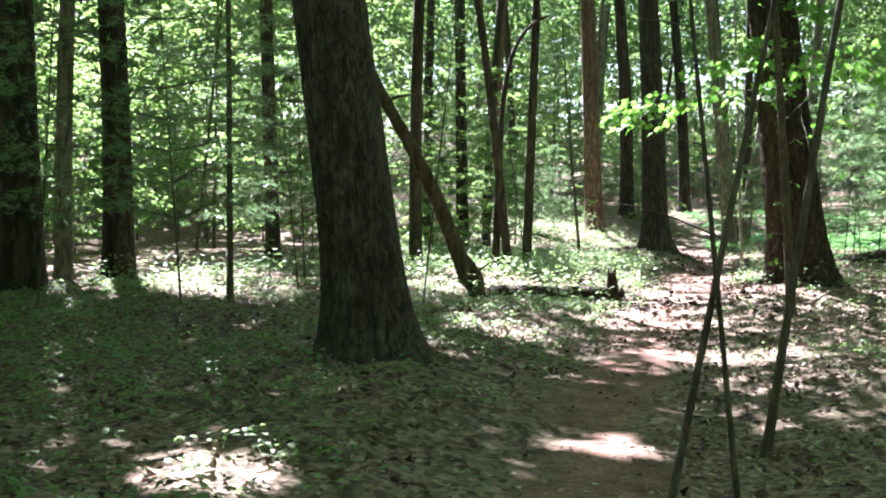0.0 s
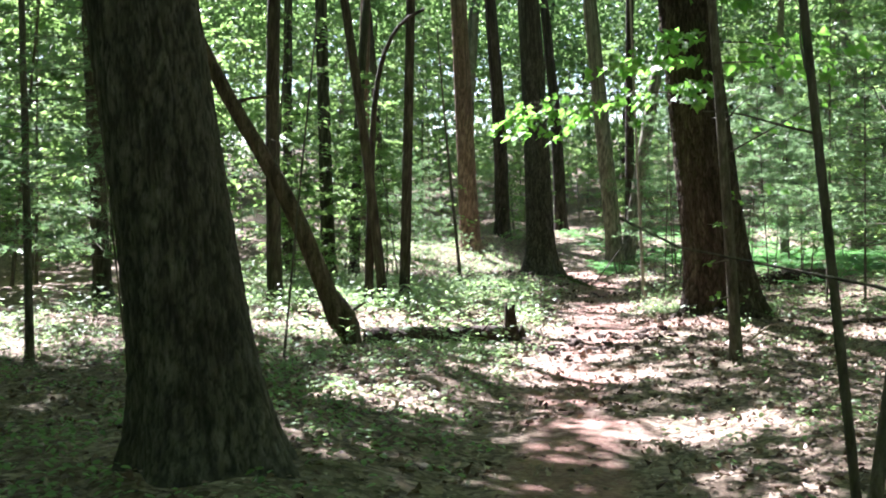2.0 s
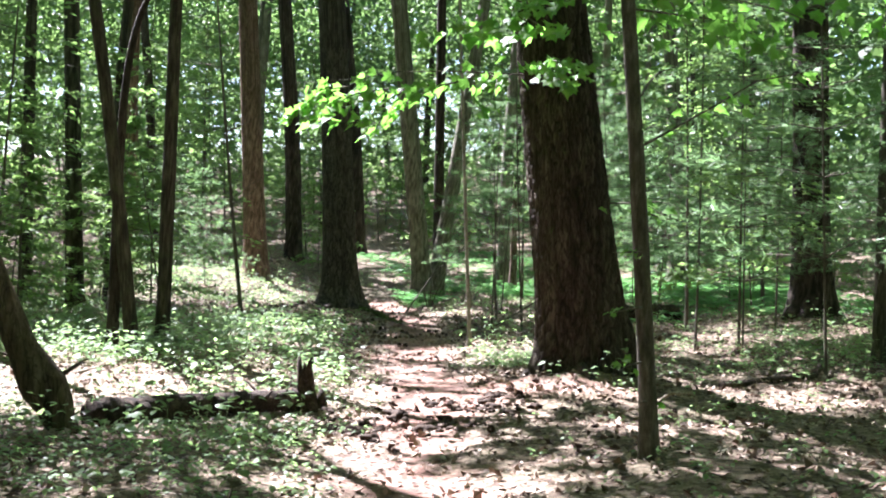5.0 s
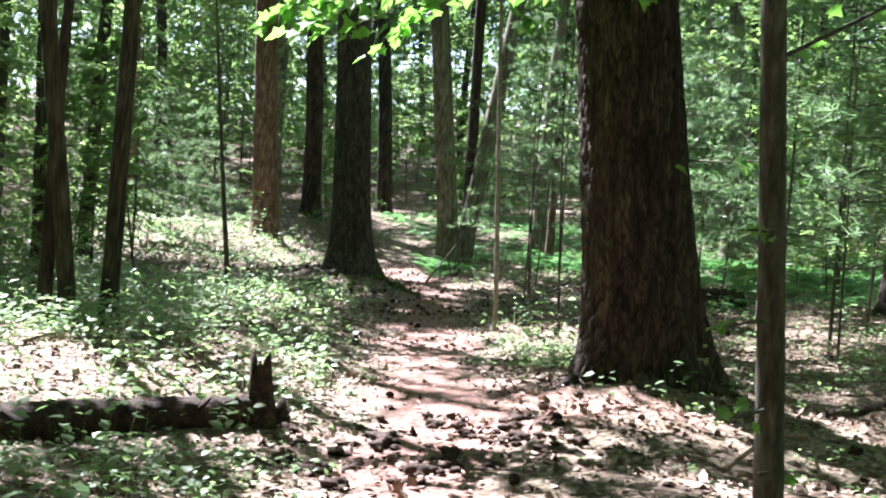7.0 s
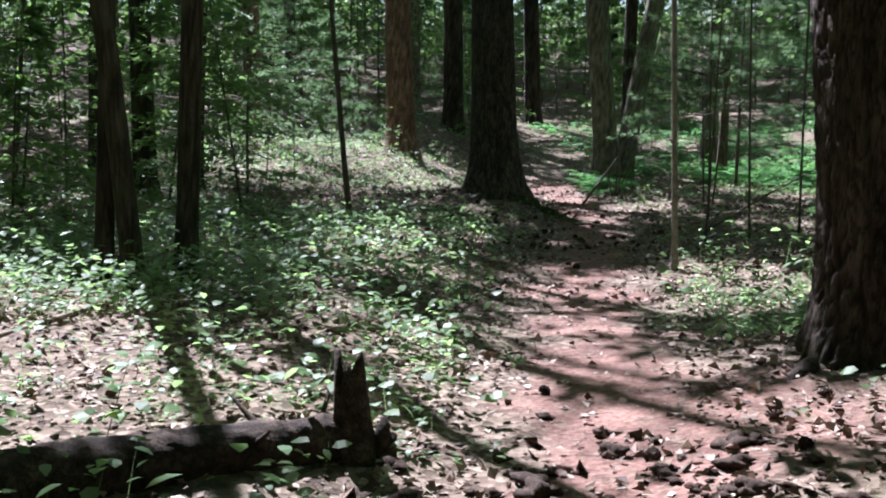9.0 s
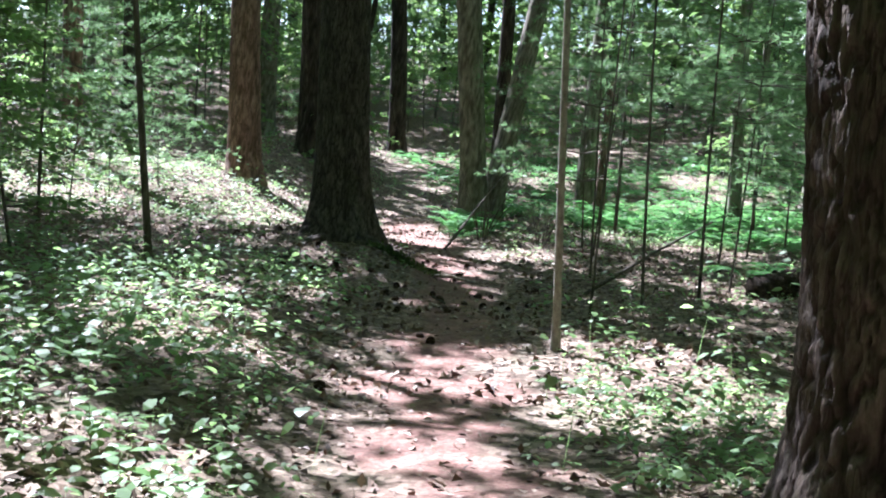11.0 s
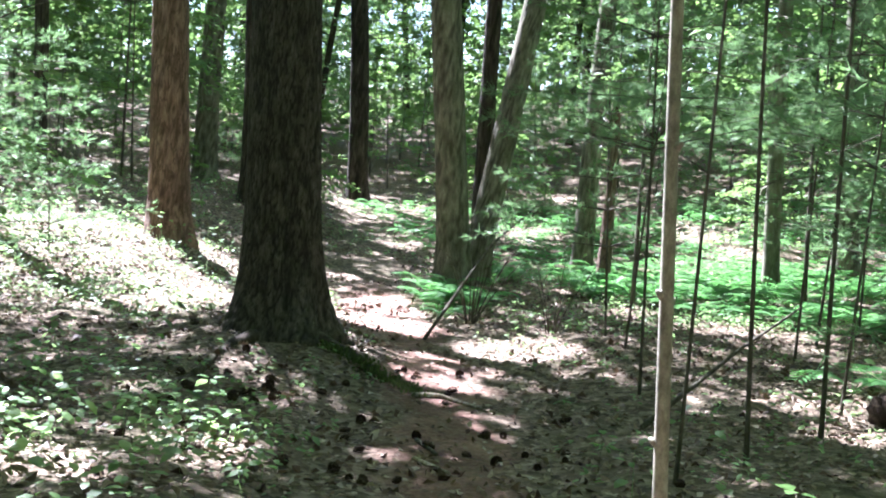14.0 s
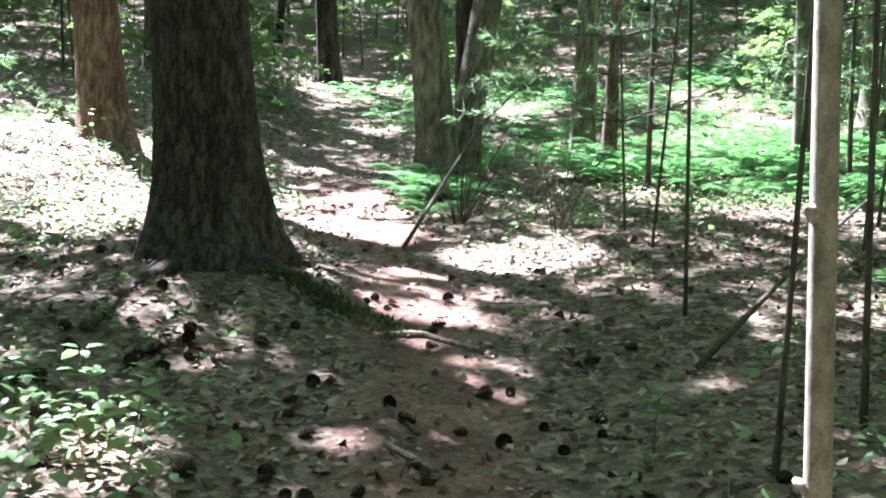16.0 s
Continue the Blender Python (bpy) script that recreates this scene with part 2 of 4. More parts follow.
def maple_leaves(pos, d, nrm, size):
    d = unit(d)
    side = unit(np.cross(d, nrm))
    up = np.cross(side, d)
    s = np.asarray(size).reshape(-1, 1, 1)
    lob = LOBES[None]
    v = pos[:, None] + s * (side[:, None] * lob[..., :1] + d[:, None] * lob[..., 1:] + up[:, None] * (0.25 * np.abs(lob[..., :1]) - 0.18 * lob[..., 1:] ** 2))
    c = pos[:, None] + s * d[:, None] * 0.35
    v = np.concatenate([v, c], 1).reshape(-1, 3)
    fan = np.array([(k, (k + 1) % 12, 12) for k in range(12)])
    o = np.arange(len(pos))[:, None, None] * 13
    return v, (o + fan[None]).reshape(-1, 3)


def vnoise(x, y, cell, seed):
    """Smooth value noise on the plan, -1 to 1."""
    g = np.random.default_rng(seed).uniform(-1, 1, (256, 256))
    u, v = np.asarray(x, float) / cell + 1000, np.asarray(y, float) / cell + 1000
    i, j = np.floor(u).astype(int), np.floor(v).astype(int)
    a, b = u - i, v - j
    a, b = a * a * (3 - 2 * a), b * b * (3 - 2 * b)
    i, j, i1, j1 = i % 256, j % 256, (i + 1) % 256, (j + 1) % 256
    return (g[i, j] * (1 - a) + g[i1, j] * a) * (1 - b) + (g[i, j1] * (1 - a) + g[i1, j1] * a) * b


def smooth(x, a, b):
    t = np.clip((np.asarray(x, float) - a) / (b - a), 0, 1)
    return t * t * (3 - 2 * t)


# ---- lie of the land ----
TRAIL_Y = [-60, -5, 0, 6.1, 9.2, 12, 14.8, 16.5, 18.5, 20.7, 22.7, 24.8, 28.0, 31.0, 34.6, 38, 43, 60, 120]
TRAIL_X = [-4, -0.6, 0.0, 1.0, 1.85, 2.65, 3.45, 4.1, 4.75, 5.3, 5.9, 6.65, 7.6, 8.05, 8.7, 9.7, 11.6, 16, 30]
MOUNDS = [(2.2, 16.8, -0.08, 0.8), (-0.15, 9.2, 0.16, 1.1), (6.05, 18.0, 0.17, 0.95), (6.2, 27.8, 0.17, 1.1), (5.1, 16.4, 0.10, 0.6), (9.7, 33.9, 0.1, 0.8), (12.7, 22.6, 0.15, 1.0), (8.9, 29.6, 0.12, 0.7)]


def trail_off(x, y):
    return (np.asarray(x, float) - np.interp(y, TRAIL_Y, TRAIL_X)) * 0.94


def gz(x, y):
    x, y = np.asarray(x, float), np.asarray(y, float)
    o = trail_off(x, y) + 0.12 * vnoise(x, y, 0.9, 3)
    left = 0.17 * smooth(-o, 0.3, 1.8) + 0.25 * smooth(-o, 1.8, 9)
    right = 0.10 * smooth(o, 0.4, 1.8) + 0.18 * smooth(o, 2, 8)
    z = np.where(o < 0, left, right)
    z = z + 0.105 * np.maximum(0, y - 35) * smooth(y, 35, 40) * (1 - 0.6 * smooth(y, 90, 200))
    z = z + 0.06 * np.maximum(0, x - 16) * smooth(x, 16, 22) * (1 - smooth(x, 60, 200))
    z = z + 0.42 * smooth(-o, 1.2, 3.2) * smooth(y, 29.5, 35) * (1 - smooth(y, 37, 45))
    for mx, my, mh, mr in MOUNDS:
        z = z + mh * np.exp(-((x - mx) ** 2 + (y - my) ** 2) / (2 * mr * mr))
    off = smooth(np.abs(o), 0.15, 0.8)
    z = z + off * (0.05 * vnoise(x, y, 2.3, 4) + 0.022 * vnoise(x, y, 0.55, 5)) + (0.010 + 0.014 * off) * vnoise(x, y, 0.17, 6) + 0.02 * vnoise(x, y, 1.1, 9) + 0.016 * vnoise(x, y, 0.4, 10)
    return z


def gz1(x, y):
    return float(gz(np.array([x]), np.array([y]))[0])


def spread(lo, hi, step, far):
    mid = np.arange(lo, hi + step / 2, step)
    grow = step * np.cumsum(1.18 ** np.arange(1, 80))
    grow = grow[grow < far]
    return np.concatenate([(lo - grow)[::-1], mid, hi + grow])


gx, gy = spread(-5.5, 12.5, 0.095, 900), spread(3.5, 37, 0.112, 900)
GX, GY = np.meshgrid(gx, gy)
GZ = gz(GX, GY)
nx_, ny_ = len(gx), len(gy)
a0 = (np.arange(ny_ - 1)[:, None] * nx_ + np.arange(nx_ - 1)[None]).ravel()
ground_mesh = np_mesh("ground", [(np.stack([GX.ravel(), GY.ravel(), GZ.ravel()], 1),
                                  np.concatenate([np.stack([a0, a0 + 1, a0 + nx_ + 1], 1), np.stack([a0, a0 + nx_ + 1, a0 + nx_], 1)]))], GROUND, True)
mask = ground_mesh.attributes.new("trail", 'FLOAT', 'POINT')
edge = np.abs(trail_off(GX, GY)) + 0.22 * vnoise(GX, GY, 0.5, 11) + 0.12 * vnoise(GX, GY, 0.16, 12)
bare = np.clip((1 - smooth(edge, 0.16, 0.48)) * (1 - smooth(GY, 33, 37)) + 0.8 * (1 - smooth(np.hypot(GX - 5.2, GY - 17.2) + 0.3 * vnoise(GX, GY, 0.4, 13), 0.5, 1.2)), 0, 1)
mask.data.foreach_set("value", bare.ravel().astype(np.float32))
tagged(new("ground", ground_mesh), "brown leaf-littered forest floor with a worn reddish dirt trail", "ground", kind="structure")

# ---- trees ----


RELIEF = []             # depth of the furrows in the bark just made


def trunk_parts(r, h, lean, bend, flare, segs, rings, ridge, seed, top=0.45, lobes=5, grain=28):
    if h > 7:
        z = np.concatenate([np.linspace(-0.35, 0.9, int(rings * 0.27)), np.linspace(0.9, 4.6, int(rings * 0.62))[1:], np.linspace(4.6, h, max(5, int(rings * 0.11)))[1:]])
    else:
        z = np.linspace(-0.25, h, rings)
    th = np.linspace(0, 2 * math.pi, segs, endpoint=False)
    zz, tt = np.meshgrid(z, th, indexing='ij')
    g = np.random.default_rng(seed)
    ph, ph2 = g.uniform(0, 6.28, 2)
    zpos = np.maximum(zz, 0)
    rad = r * (1 - (1 - top) * zpos / h)
    lobe = 0.5 + 0.5 * np.cos(lobes * tt + ph + 0.5 * np.sin(2 * tt + ph2))
    rad = rad + flare * r * np.exp(-zpos / (0.9 * r + 0.06)) * (0.55 + 0.75 * lobe) + 0.16 * flare * r * np.exp(-zpos / (3.2 * r + 0.1))
    rad = rad * (1 + 0.03 * np.sin(2 * tt + ph2 + zz * 0.5))
    if ridge:
        bumps = np.empty(zz.shape)
        off = Vector((g.uniform(0, 50), g.uniform(0, 50), g.uniform(0, 50)))
        for i in range(zz.shape[0]):
            for j in range(segs):
                c, s = math.cos(tt[i, j]), math.sin(tt[i, j])
                q = Vector((c * r * grain, s * r * grain, zz[i, j] * grain * 0.25)) + off
                w = noise.noise(q * 0.6) * 0.9
                q = q + Vector((w, w, 0))
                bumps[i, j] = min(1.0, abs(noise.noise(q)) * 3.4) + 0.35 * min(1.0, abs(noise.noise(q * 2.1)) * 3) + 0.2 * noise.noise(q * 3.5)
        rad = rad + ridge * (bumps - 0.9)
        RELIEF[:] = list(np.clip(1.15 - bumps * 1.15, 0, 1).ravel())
    ax = lean[0] * zz + bend[0] * (zz / 6) ** 2
    ay = lean[1] * zz + bend[1] * (zz / 6) ** 2
    v = np.stack([ax + rad * np.cos(tt), ay + rad * np.sin(tt), zz], -1).reshape(-1, 3)
    i = np.arange(len(z) - 1)[:, None] * segs
    j = np.arange(segs)[None]
    q0, q1 = i + j, i + (j + 1) % segs
    f = np.concatenate([np.stack([q0, q1, q1 + segs], -1).reshape(-1, 3), np.stack([q0, q1 + segs, q0 + segs], -1).reshape(-1, 3)])
    return v, f


def limb(start, heading, length, r, rise=0.25, droop=0.0, k=6):
    s = np.linspace(0, 1, k)
    wob = np.cumsum(rng.normal(0, 0.035 * length, (k, 3)), axis=0) * s[:, None]
    p = np.asarray(start)[None] + np.stack([math.cos(heading) * length * s, math.sin(heading) * length * s, length * (rise * s - droop * s * s)], 1) + wob
    return p, np.maximum(r * (1 - 0.85 * s), 0.002)


CROWN_SITES = []        # where a tall tree carries its share of the canopy


def tall_tree(name, label, x, y, r, h, lean=(0, 0), bend=(0, 0), flare=0.5, mat=None, seed=0, segs=26, rings=36, ridge=0.0, stubs=0, crown=True, sink=0.03, grain=28, category="tree", group=""):
    t = thing(name, x, y, gz1(x, y) - sink, label, category, group)
    bole = np_mesh("trunk", [trunk_parts(r, h, lean, bend, flare, segs, rings, ridge, seed, grain=grain)], mat, True)
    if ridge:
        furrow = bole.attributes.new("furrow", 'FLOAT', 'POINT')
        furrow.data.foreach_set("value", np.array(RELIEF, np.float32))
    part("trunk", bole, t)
    for _ in range(stubs):
        z = rng.uniform(1.6, 6)
        c = (lean[0] * z, lean[1] * z, z)
        p, rr = limb(c, rng.uniform(0, 6.28), rng.uniform(0.4, 1.5), rng.uniform(0.008, 0.018), rng.uniform(-0.1, 0.2), 0.1)
        part("dead_branch", np_mesh("dead_branch", [tube(p, rr, 5)], BARK_PINE, True), t)
    if crown:
        CROWN_SITES.append((t, x + lean[0] * h, y + lean[1] * h))
        for k in range(5):
            z = h * rng.uniform(0.62, 0.97)
            p, rr = limb((lean[0] * z + bend[0] * (z / 6) ** 2, lean[1] * z + bend[1] * (z / 6) ** 2, z), k * 1.26 + rng.uniform(-0.3, 0.3), rng.uniform(2.2, 3.6), r * 0.28, 0.35)
            part("limb", np_mesh("limb", [tube(p, rr, 6)], mat, True), t)
    return t


def small_tree(name, label, x, y, r, h, mat, lean=(0, 0), bend=(0, 0), seed=0, twigs=6, group="", category="sapling"):
    t = thing(name, x, y, gz1(x, y) - 0.02, label, category, group)
    part("stem", np_mesh("stem", [trunk_parts(r, h, lean, bend, 0.35, 10, 22, 0, seed, 0.35, 3)], mat, True), t)
    for _ in range(twigs):
        z = rng.uniform(0.25, 0.9) * h
        p, rr = limb((lean[0] * z + bend[0] * (z / 6) ** 2, lean[1] * z + bend[1] * (z / 6) ** 2, z), rng.uniform(0, 6.28), rng.uniform(0.3, 0.9), max(0.004, r * 0.22), rng.uniform(0.1, 0.7))
        part("twig", np_mesh("twig", [tube(p, rr, 4)], mat, True), t)
    return t


tree_a = tall_tree("pine_tree", "thick dark-barked pine on a low leafy mound", -0.12, 9.25, 0.30, 17, (-0.13, 0.0), (0, 0), 0.5, BARK_GREY, 1, 180, 230, 0.012, 6, grain=34)
tree_b = tall_tree("pine_tree", "broad brown pine with furrowed bark and flaring roots", 6.3, 18.0, 0.40, 18, (-0.125, 0.0), (0, 0), 0.42, BARK_WARM, 2, 220, 230, 0.024, 0, grain=27)
tree_d = tall_tree("pine_tree", "straight dark pine whose roots edge the trail bend", 6.24, 27.85, 0.285, 18, (-0.022, 0.0), (-0.12, 0), 0.6, BARK_GREY, 3, 180, 230, 0.011, 0, grain=36)
tree_e = tall_tree("pine_tree", "straight reddish-barked pine behind sunlit undergrowth", 6.08, 35.3, 0.275, 18, (-0.04, 0), (0, 0), 0.35, BARK_RED, 4, 48, 60, 0.02, 0)
tree_f = tall_tree("maple_tree", "pale grey twin-stemmed maple standing by the trail", 9.85, 34.0, 0.235, 17, (-0.10, 0), (0, 0), 0.4, BARK_PALE, 5, 40, 60, 0.008, 0)
tree_f2 = tall_tree("maple_tree", "pale grey maple stem leaning out from its twin", 10.18, 34.25, 0.19, 16, (0.18, 0.02), (0.0, 0), 0.5, BARK_PALE, 6, 40, 60, 0.008, 0)
tree_g = tall_tree("pine_tree", "dark pine on a bank above bright ferns", 12.4, 22.6, 0.30, 17, (-0.02, 0), (0, 0), 0.5, BARK_PINE, 7, 60, 70, 0.022, 0)
for i, (x, y, r, lean, mat, lab) in enumerate([
        (-4.4, 14.4, 0.27, (-0.02, 0), BARK_PINE, "dark thick-barked pine in shaded undergrowth"),
        (-4.45, 16.4, 0.12, (0.0, 0), BARK_PALE, "slim greyish tree in shaded undergrowth"),
        (-3.7, 16.4, 0.2, (0.0, 0), BARK_PINE, "dark straight pine in shaded undergrowth"),
        (-2.0, 20.5, 0.13, (-0.03, 0), BARK_DIM, "slim dark tree in leafy undergrowth"),
        (0.45, 21.0, 0.115, (-0.02, 0), BARK_DIM, "slim dark straight tree in leafy undergrowth"),
        (2.08, 20.9, 0.078, (-0.09, 0), BARK_DIM, "slim dark tree leaning from a close pair"),
        (2.42, 21.15, 0.082, (0.03, 0), BARK_DIM, "slim dark tree beside its leaning neighbour"),
        (3.25, 35.5, 0.17, (-0.04, 0), BARK_RED, "pinkish-barked tree above sunlit undergrowth"),
        (8.0, 40.1, 0.24, (0.0, 0), BARK_PINE, "dark slim pine behind sunlit undergrowth"),
        (1.7, 28.0, 0.15, (-0.02, 0), BARK_DIM, "dark slim tree among leafy saplings"),
        (2.3, 28.8, 0.11, (0.02, 0), BARK_DIM, "dark slim tree among leafy saplings"),
        (11.0, 44.2, 0.22, (-0.02, 0), BARK_PINE, "dark tree on the leafy hillside"),
        (10.75, 35.6, 0.14, (0.0, 0), BARK_PINE, "dark slim tree behind the grey maples"),
        (12.6, 35.8, 0.17, (0.01, 0), BARK_PALE, "greyish tree rising from green ferns"),
        (18.2, 36.6, 0.24, (0.0, 0), BARK_PALE, "grey tree on the hillside above ferns"),
        (9.9, 18.0, 0.07, (0.02, 0), BARK_THIN, "thin brown tree in shaded undergrowth"),
        (7.7, 44.8, 0.25, (0.0, 0), BARK_PALE, "grey tree on the leafy hillside"),
        (4.3, 42.0, 0.14, (0.0, 0), BARK_DIM, "dark slim tree on the leafy hillside"),
        (0.9, 30.0, 0.12, (0.01, 0), BARK_DIM, "dark slim tree among leafy saplings")]):
    tall_tree("forest_tree", lab, x, y, r, 15 + (i * 7 % 5), lean, (0.25 * math.sin(i * 2.1), 0), 0.35, mat, 20 + i, 30, 44, 0.35 * r * 0.14, 0)

# the dead stem that leans across behind the dark pine
lb = (1.12, 15.9)
dead = thing("leaning_dead_tree", lb[0], lb[1], gz1(*lb), "bare dead stem with a torn base leaning over sunlit undergrowth", "dead tree")
bends = np.array([(-0.10, 1.22), (0.22, 1.12), (0.50, 0.94), (0.90, 0.79), (1.30, 0.63), (1.79, 0.40), (2.24, 0.14), (2.81, -0.18), (3.39, -0.46), (4.6, -1.0), (6.0, -1.55)])
hz = np.linspace(-0.10, 6.0, 48)
wide = np.interp(hz, bends[:, 0], bends[:, 1])
wide[1:-1] = (wide[:-2] + wide[1:-1] * 2 + wide[2:]) / 4
line = np.stack([wide - lb[0], 0.06 * hz, hz + 0.16 - gz1(*lb)], 1)
part("stem", np_mesh("stem", [tube(line, 0.108 - 0.011 * hz + 0.06 * np.exp(-((hz - 0.3) / 0.16) ** 2), 18, 0.045)], WOOD_DEAD, True), dead)
for z0, hd, ln in ((0.25, 0.3, 0.35), (0.45, 2.6, 0.25), (2.6, 0.4, 0.5)):
    i = int(np.argmin(np.abs(line[:, 2] - z0)))
    p, rr = limb(line[i], hd, ln, 0.03, 0.5)
    part("branch_stub", np_mesh("branch_stub", [tube(p, rr, 6)], WOOD_DEAD, True), dead)

SAP = "thin sapling stem rising from leaf litter"
sap_c = small_tree("sapling", "slim straight brown sapling beside the trail", 4.75, 13.88, 0.060, 9, BARK_THIN, (-0.06, 0.0), (-0.12, 0), 40, 3)
sap_pale = small_tree("sapling", "slender pale smooth-barked sapling lit from one side", 6.73, 22.5, 0.031, 8, BARK_SMOOTH, (-0.048, 0.0), (0.03, 0), 41, 3)
for kz, hd in ((0.62, 2.6), (1.16, 0.4), (1.19, 3.3), (1.75, 5.2)):
    kx = -0.048 * kz + 0.022 * math.cos(hd)
    part("knot", np_mesh("knot", [tube([(kx, 0.022 * math.sin(hd), kz - 0.004), (kx + 0.014 * math.cos(hd), 0.036 * math.sin(hd), kz + 0.004), (kx + 0.026 * math.cos(hd), 0.048 * math.sin(hd), kz + 0.014)], [0.019, 0.014, 0.006], 8, 0.1)], BARK_SMOOTH, True), sap_pale)
small_tree("sapling", "thin dark bent sapling in shaded litter", 4.05, 25.3, 0.035, 5, BARK_THIN, (-0.10, 0), (0.1, 0), 42, 6)
small_tree("sapling", SAP, 1.72, 5.74, 0.016, 4.6, BARK_THIN, (-0.105, 0.02), (0, 0), 43, 5)
small_tree("sapling", SAP, 2.2, 6.84, 0.028, 5.4, BARK_THIN, (0.14, 0.0), (0.1, 0), 44, 5)
small_tree("sapling", SAP, 1.0, 4.44, 0.018, 3.8, BARK_THIN, (0.185, 0.0), (0.1, 0), 45, 4)
for i, (x, y, r, lx) in enumerate([(7.6, 23.9, 0.012, 0.03), (8.25, 24.25, 0.014, -0.05), (9.0, 24.6, 0.015, -0.02), (11.5, 31.9, 0.03, 0.0),
                                   (10.2, 22.6, 0.028, 0.0), (8.9, 20.2, 0.018, 0.03),
                                   (-1.9, 14.2, 0.04, 0.0), (0.4, 14.6, 0.012, 0.1), (13.4, 31.0, 0.03, -0.04), (14.5, 27.0, 0.04, 0.02)]):
    small_tree("sapling", SAP, x, y, r, 4.5 + (i % 4), BARK_THIN, (lx, 0.0), (0.15 * math.sin(i), 0), 50 + i, 6, "saplings")

bow = thing("bowed_tree", 1.85, 21.0, gz1(1.85, 21.0), "thin dark tree with an arching bowed top", "tree")
sb = np.linspace(0, 1, 20)[:, None]
part("stem", np_mesh("stem", [tube(np.concatenate([0.15 * sb + 0.75 * sb ** 6, 0 * sb, -0.1 + 5.2 * sb - 0.6 * sb ** 6], 1), 0.075 - 0.05 * sb[:, 0], 10, 0.02)], BARK_PINE, True), bow)

# ---- leafy understorey, built once and repeated ----


def spray_leaves(start, heading, length, count, size, rise, droop, flat=0.25):
    t = rng.uniform(0.15, 1.05, count)
    lat = rng.normal(0, 0.17, count) * length * (1.1 - 0.5 * t)
    c, s_ = math.cos(heading), math.sin(heading)
    p = np.stack([start[0] + c * length * t - s_ * lat, start[1] + s_ * length * t + c * lat, start[2] + length * (rise * t - droop * t * t) - 0.12 * np.abs(lat) + rng.normal(0, 0.015 + 0.014 * length, count)], 1)
    d = np.stack([c + rng.normal(0, 0.6, count), s_ + rng.normal(0, 0.6, count), rng.normal(-0.25, 0.25, count)], 1)
    n = np.stack([rng.normal(0, flat, count), rng.normal(0, flat, count), np.ones(count)], 1)
    return p, d, n, rng.uniform(0.65, 1.25, count) * size


def understorey(seed, h, lo, nb, per, size, mat_leaf):
    global rng
    rng = np.random.default_rng(seed)
    t = thing("leafy_sapling", 0, 0, -40, "slender young broadleaf tree with flat tiers of green leaves", "tree", "leafy saplings")
    lean = rng.normal(0, 0.03, 2)
    stems = [trunk_parts(0.007 + h * 0.0032, h, lean, (0, 0), 0.2, 8, 14, 0, seed, 0.2, 3)]
    twig, P, D, N, S = [], [], [], [], []
    for k in range(nb):
        z = lo + (h - lo) * (k + rng.uniform(0, 0.9)) / nb
        ln = rng.uniform(0.6, 1.0) * (0.5 + 1.5 * (1 - (z / h) ** 2)) * min(1.6, h / 4.5)
        hd = rng.uniform(0, 6.28)
        st = (lean[0] * z, lean[1] * z, z)
        rise, droop = rng.uniform(0.1, 0.5), rng.uniform(0.1, 0.45)
        p, rr = limb(st, hd, ln, 0.008, rise, droop, 4)
        twig.append(tube(p[::3], rr[::3], 3))
        for arr, v in zip((P, D, N, S), spray_leaves(st, hd, ln, per, size, rise, droop)):
            arr.append(v)
    part("stem", np_mesh("stem", stems, BARK_THIN, True), t)
    tagged(part("twig_mass", np_mesh("twig_mass", twig, BARK_THIN, True), t), kind="stuff")
    P, D, N, S = map(np.concatenate, (P, D, N, S))
    tagged(part("foliage", np_mesh("foliage", [blades(P, D, N, S, rng.uniform(0.5, 0.75, len(P)))], mat_leaf), t), kind="stuff")
    return t


def needle_tufts(centres, heads, count, length, thin=0.028):
    n = len(centres)
    p = np.repeat(centres, count, 0)
    d = np.repeat(heads, count, 0) * 1.0 + rng.normal(0, 0.45, (n * count, 3))
    nr = rng.normal(0, 1, (n * count, 3))
    d = unit(d)
    w = unit(np.cross(d, nr)) * length * thin
    v = np.stack([p - w, p + w, p + d * (rng.uniform(0.7, 1.15, n * count) * length)[:, None]], 1).reshape(-1, 3)
    return v, np.arange(len(v)).reshape(-1, 3)


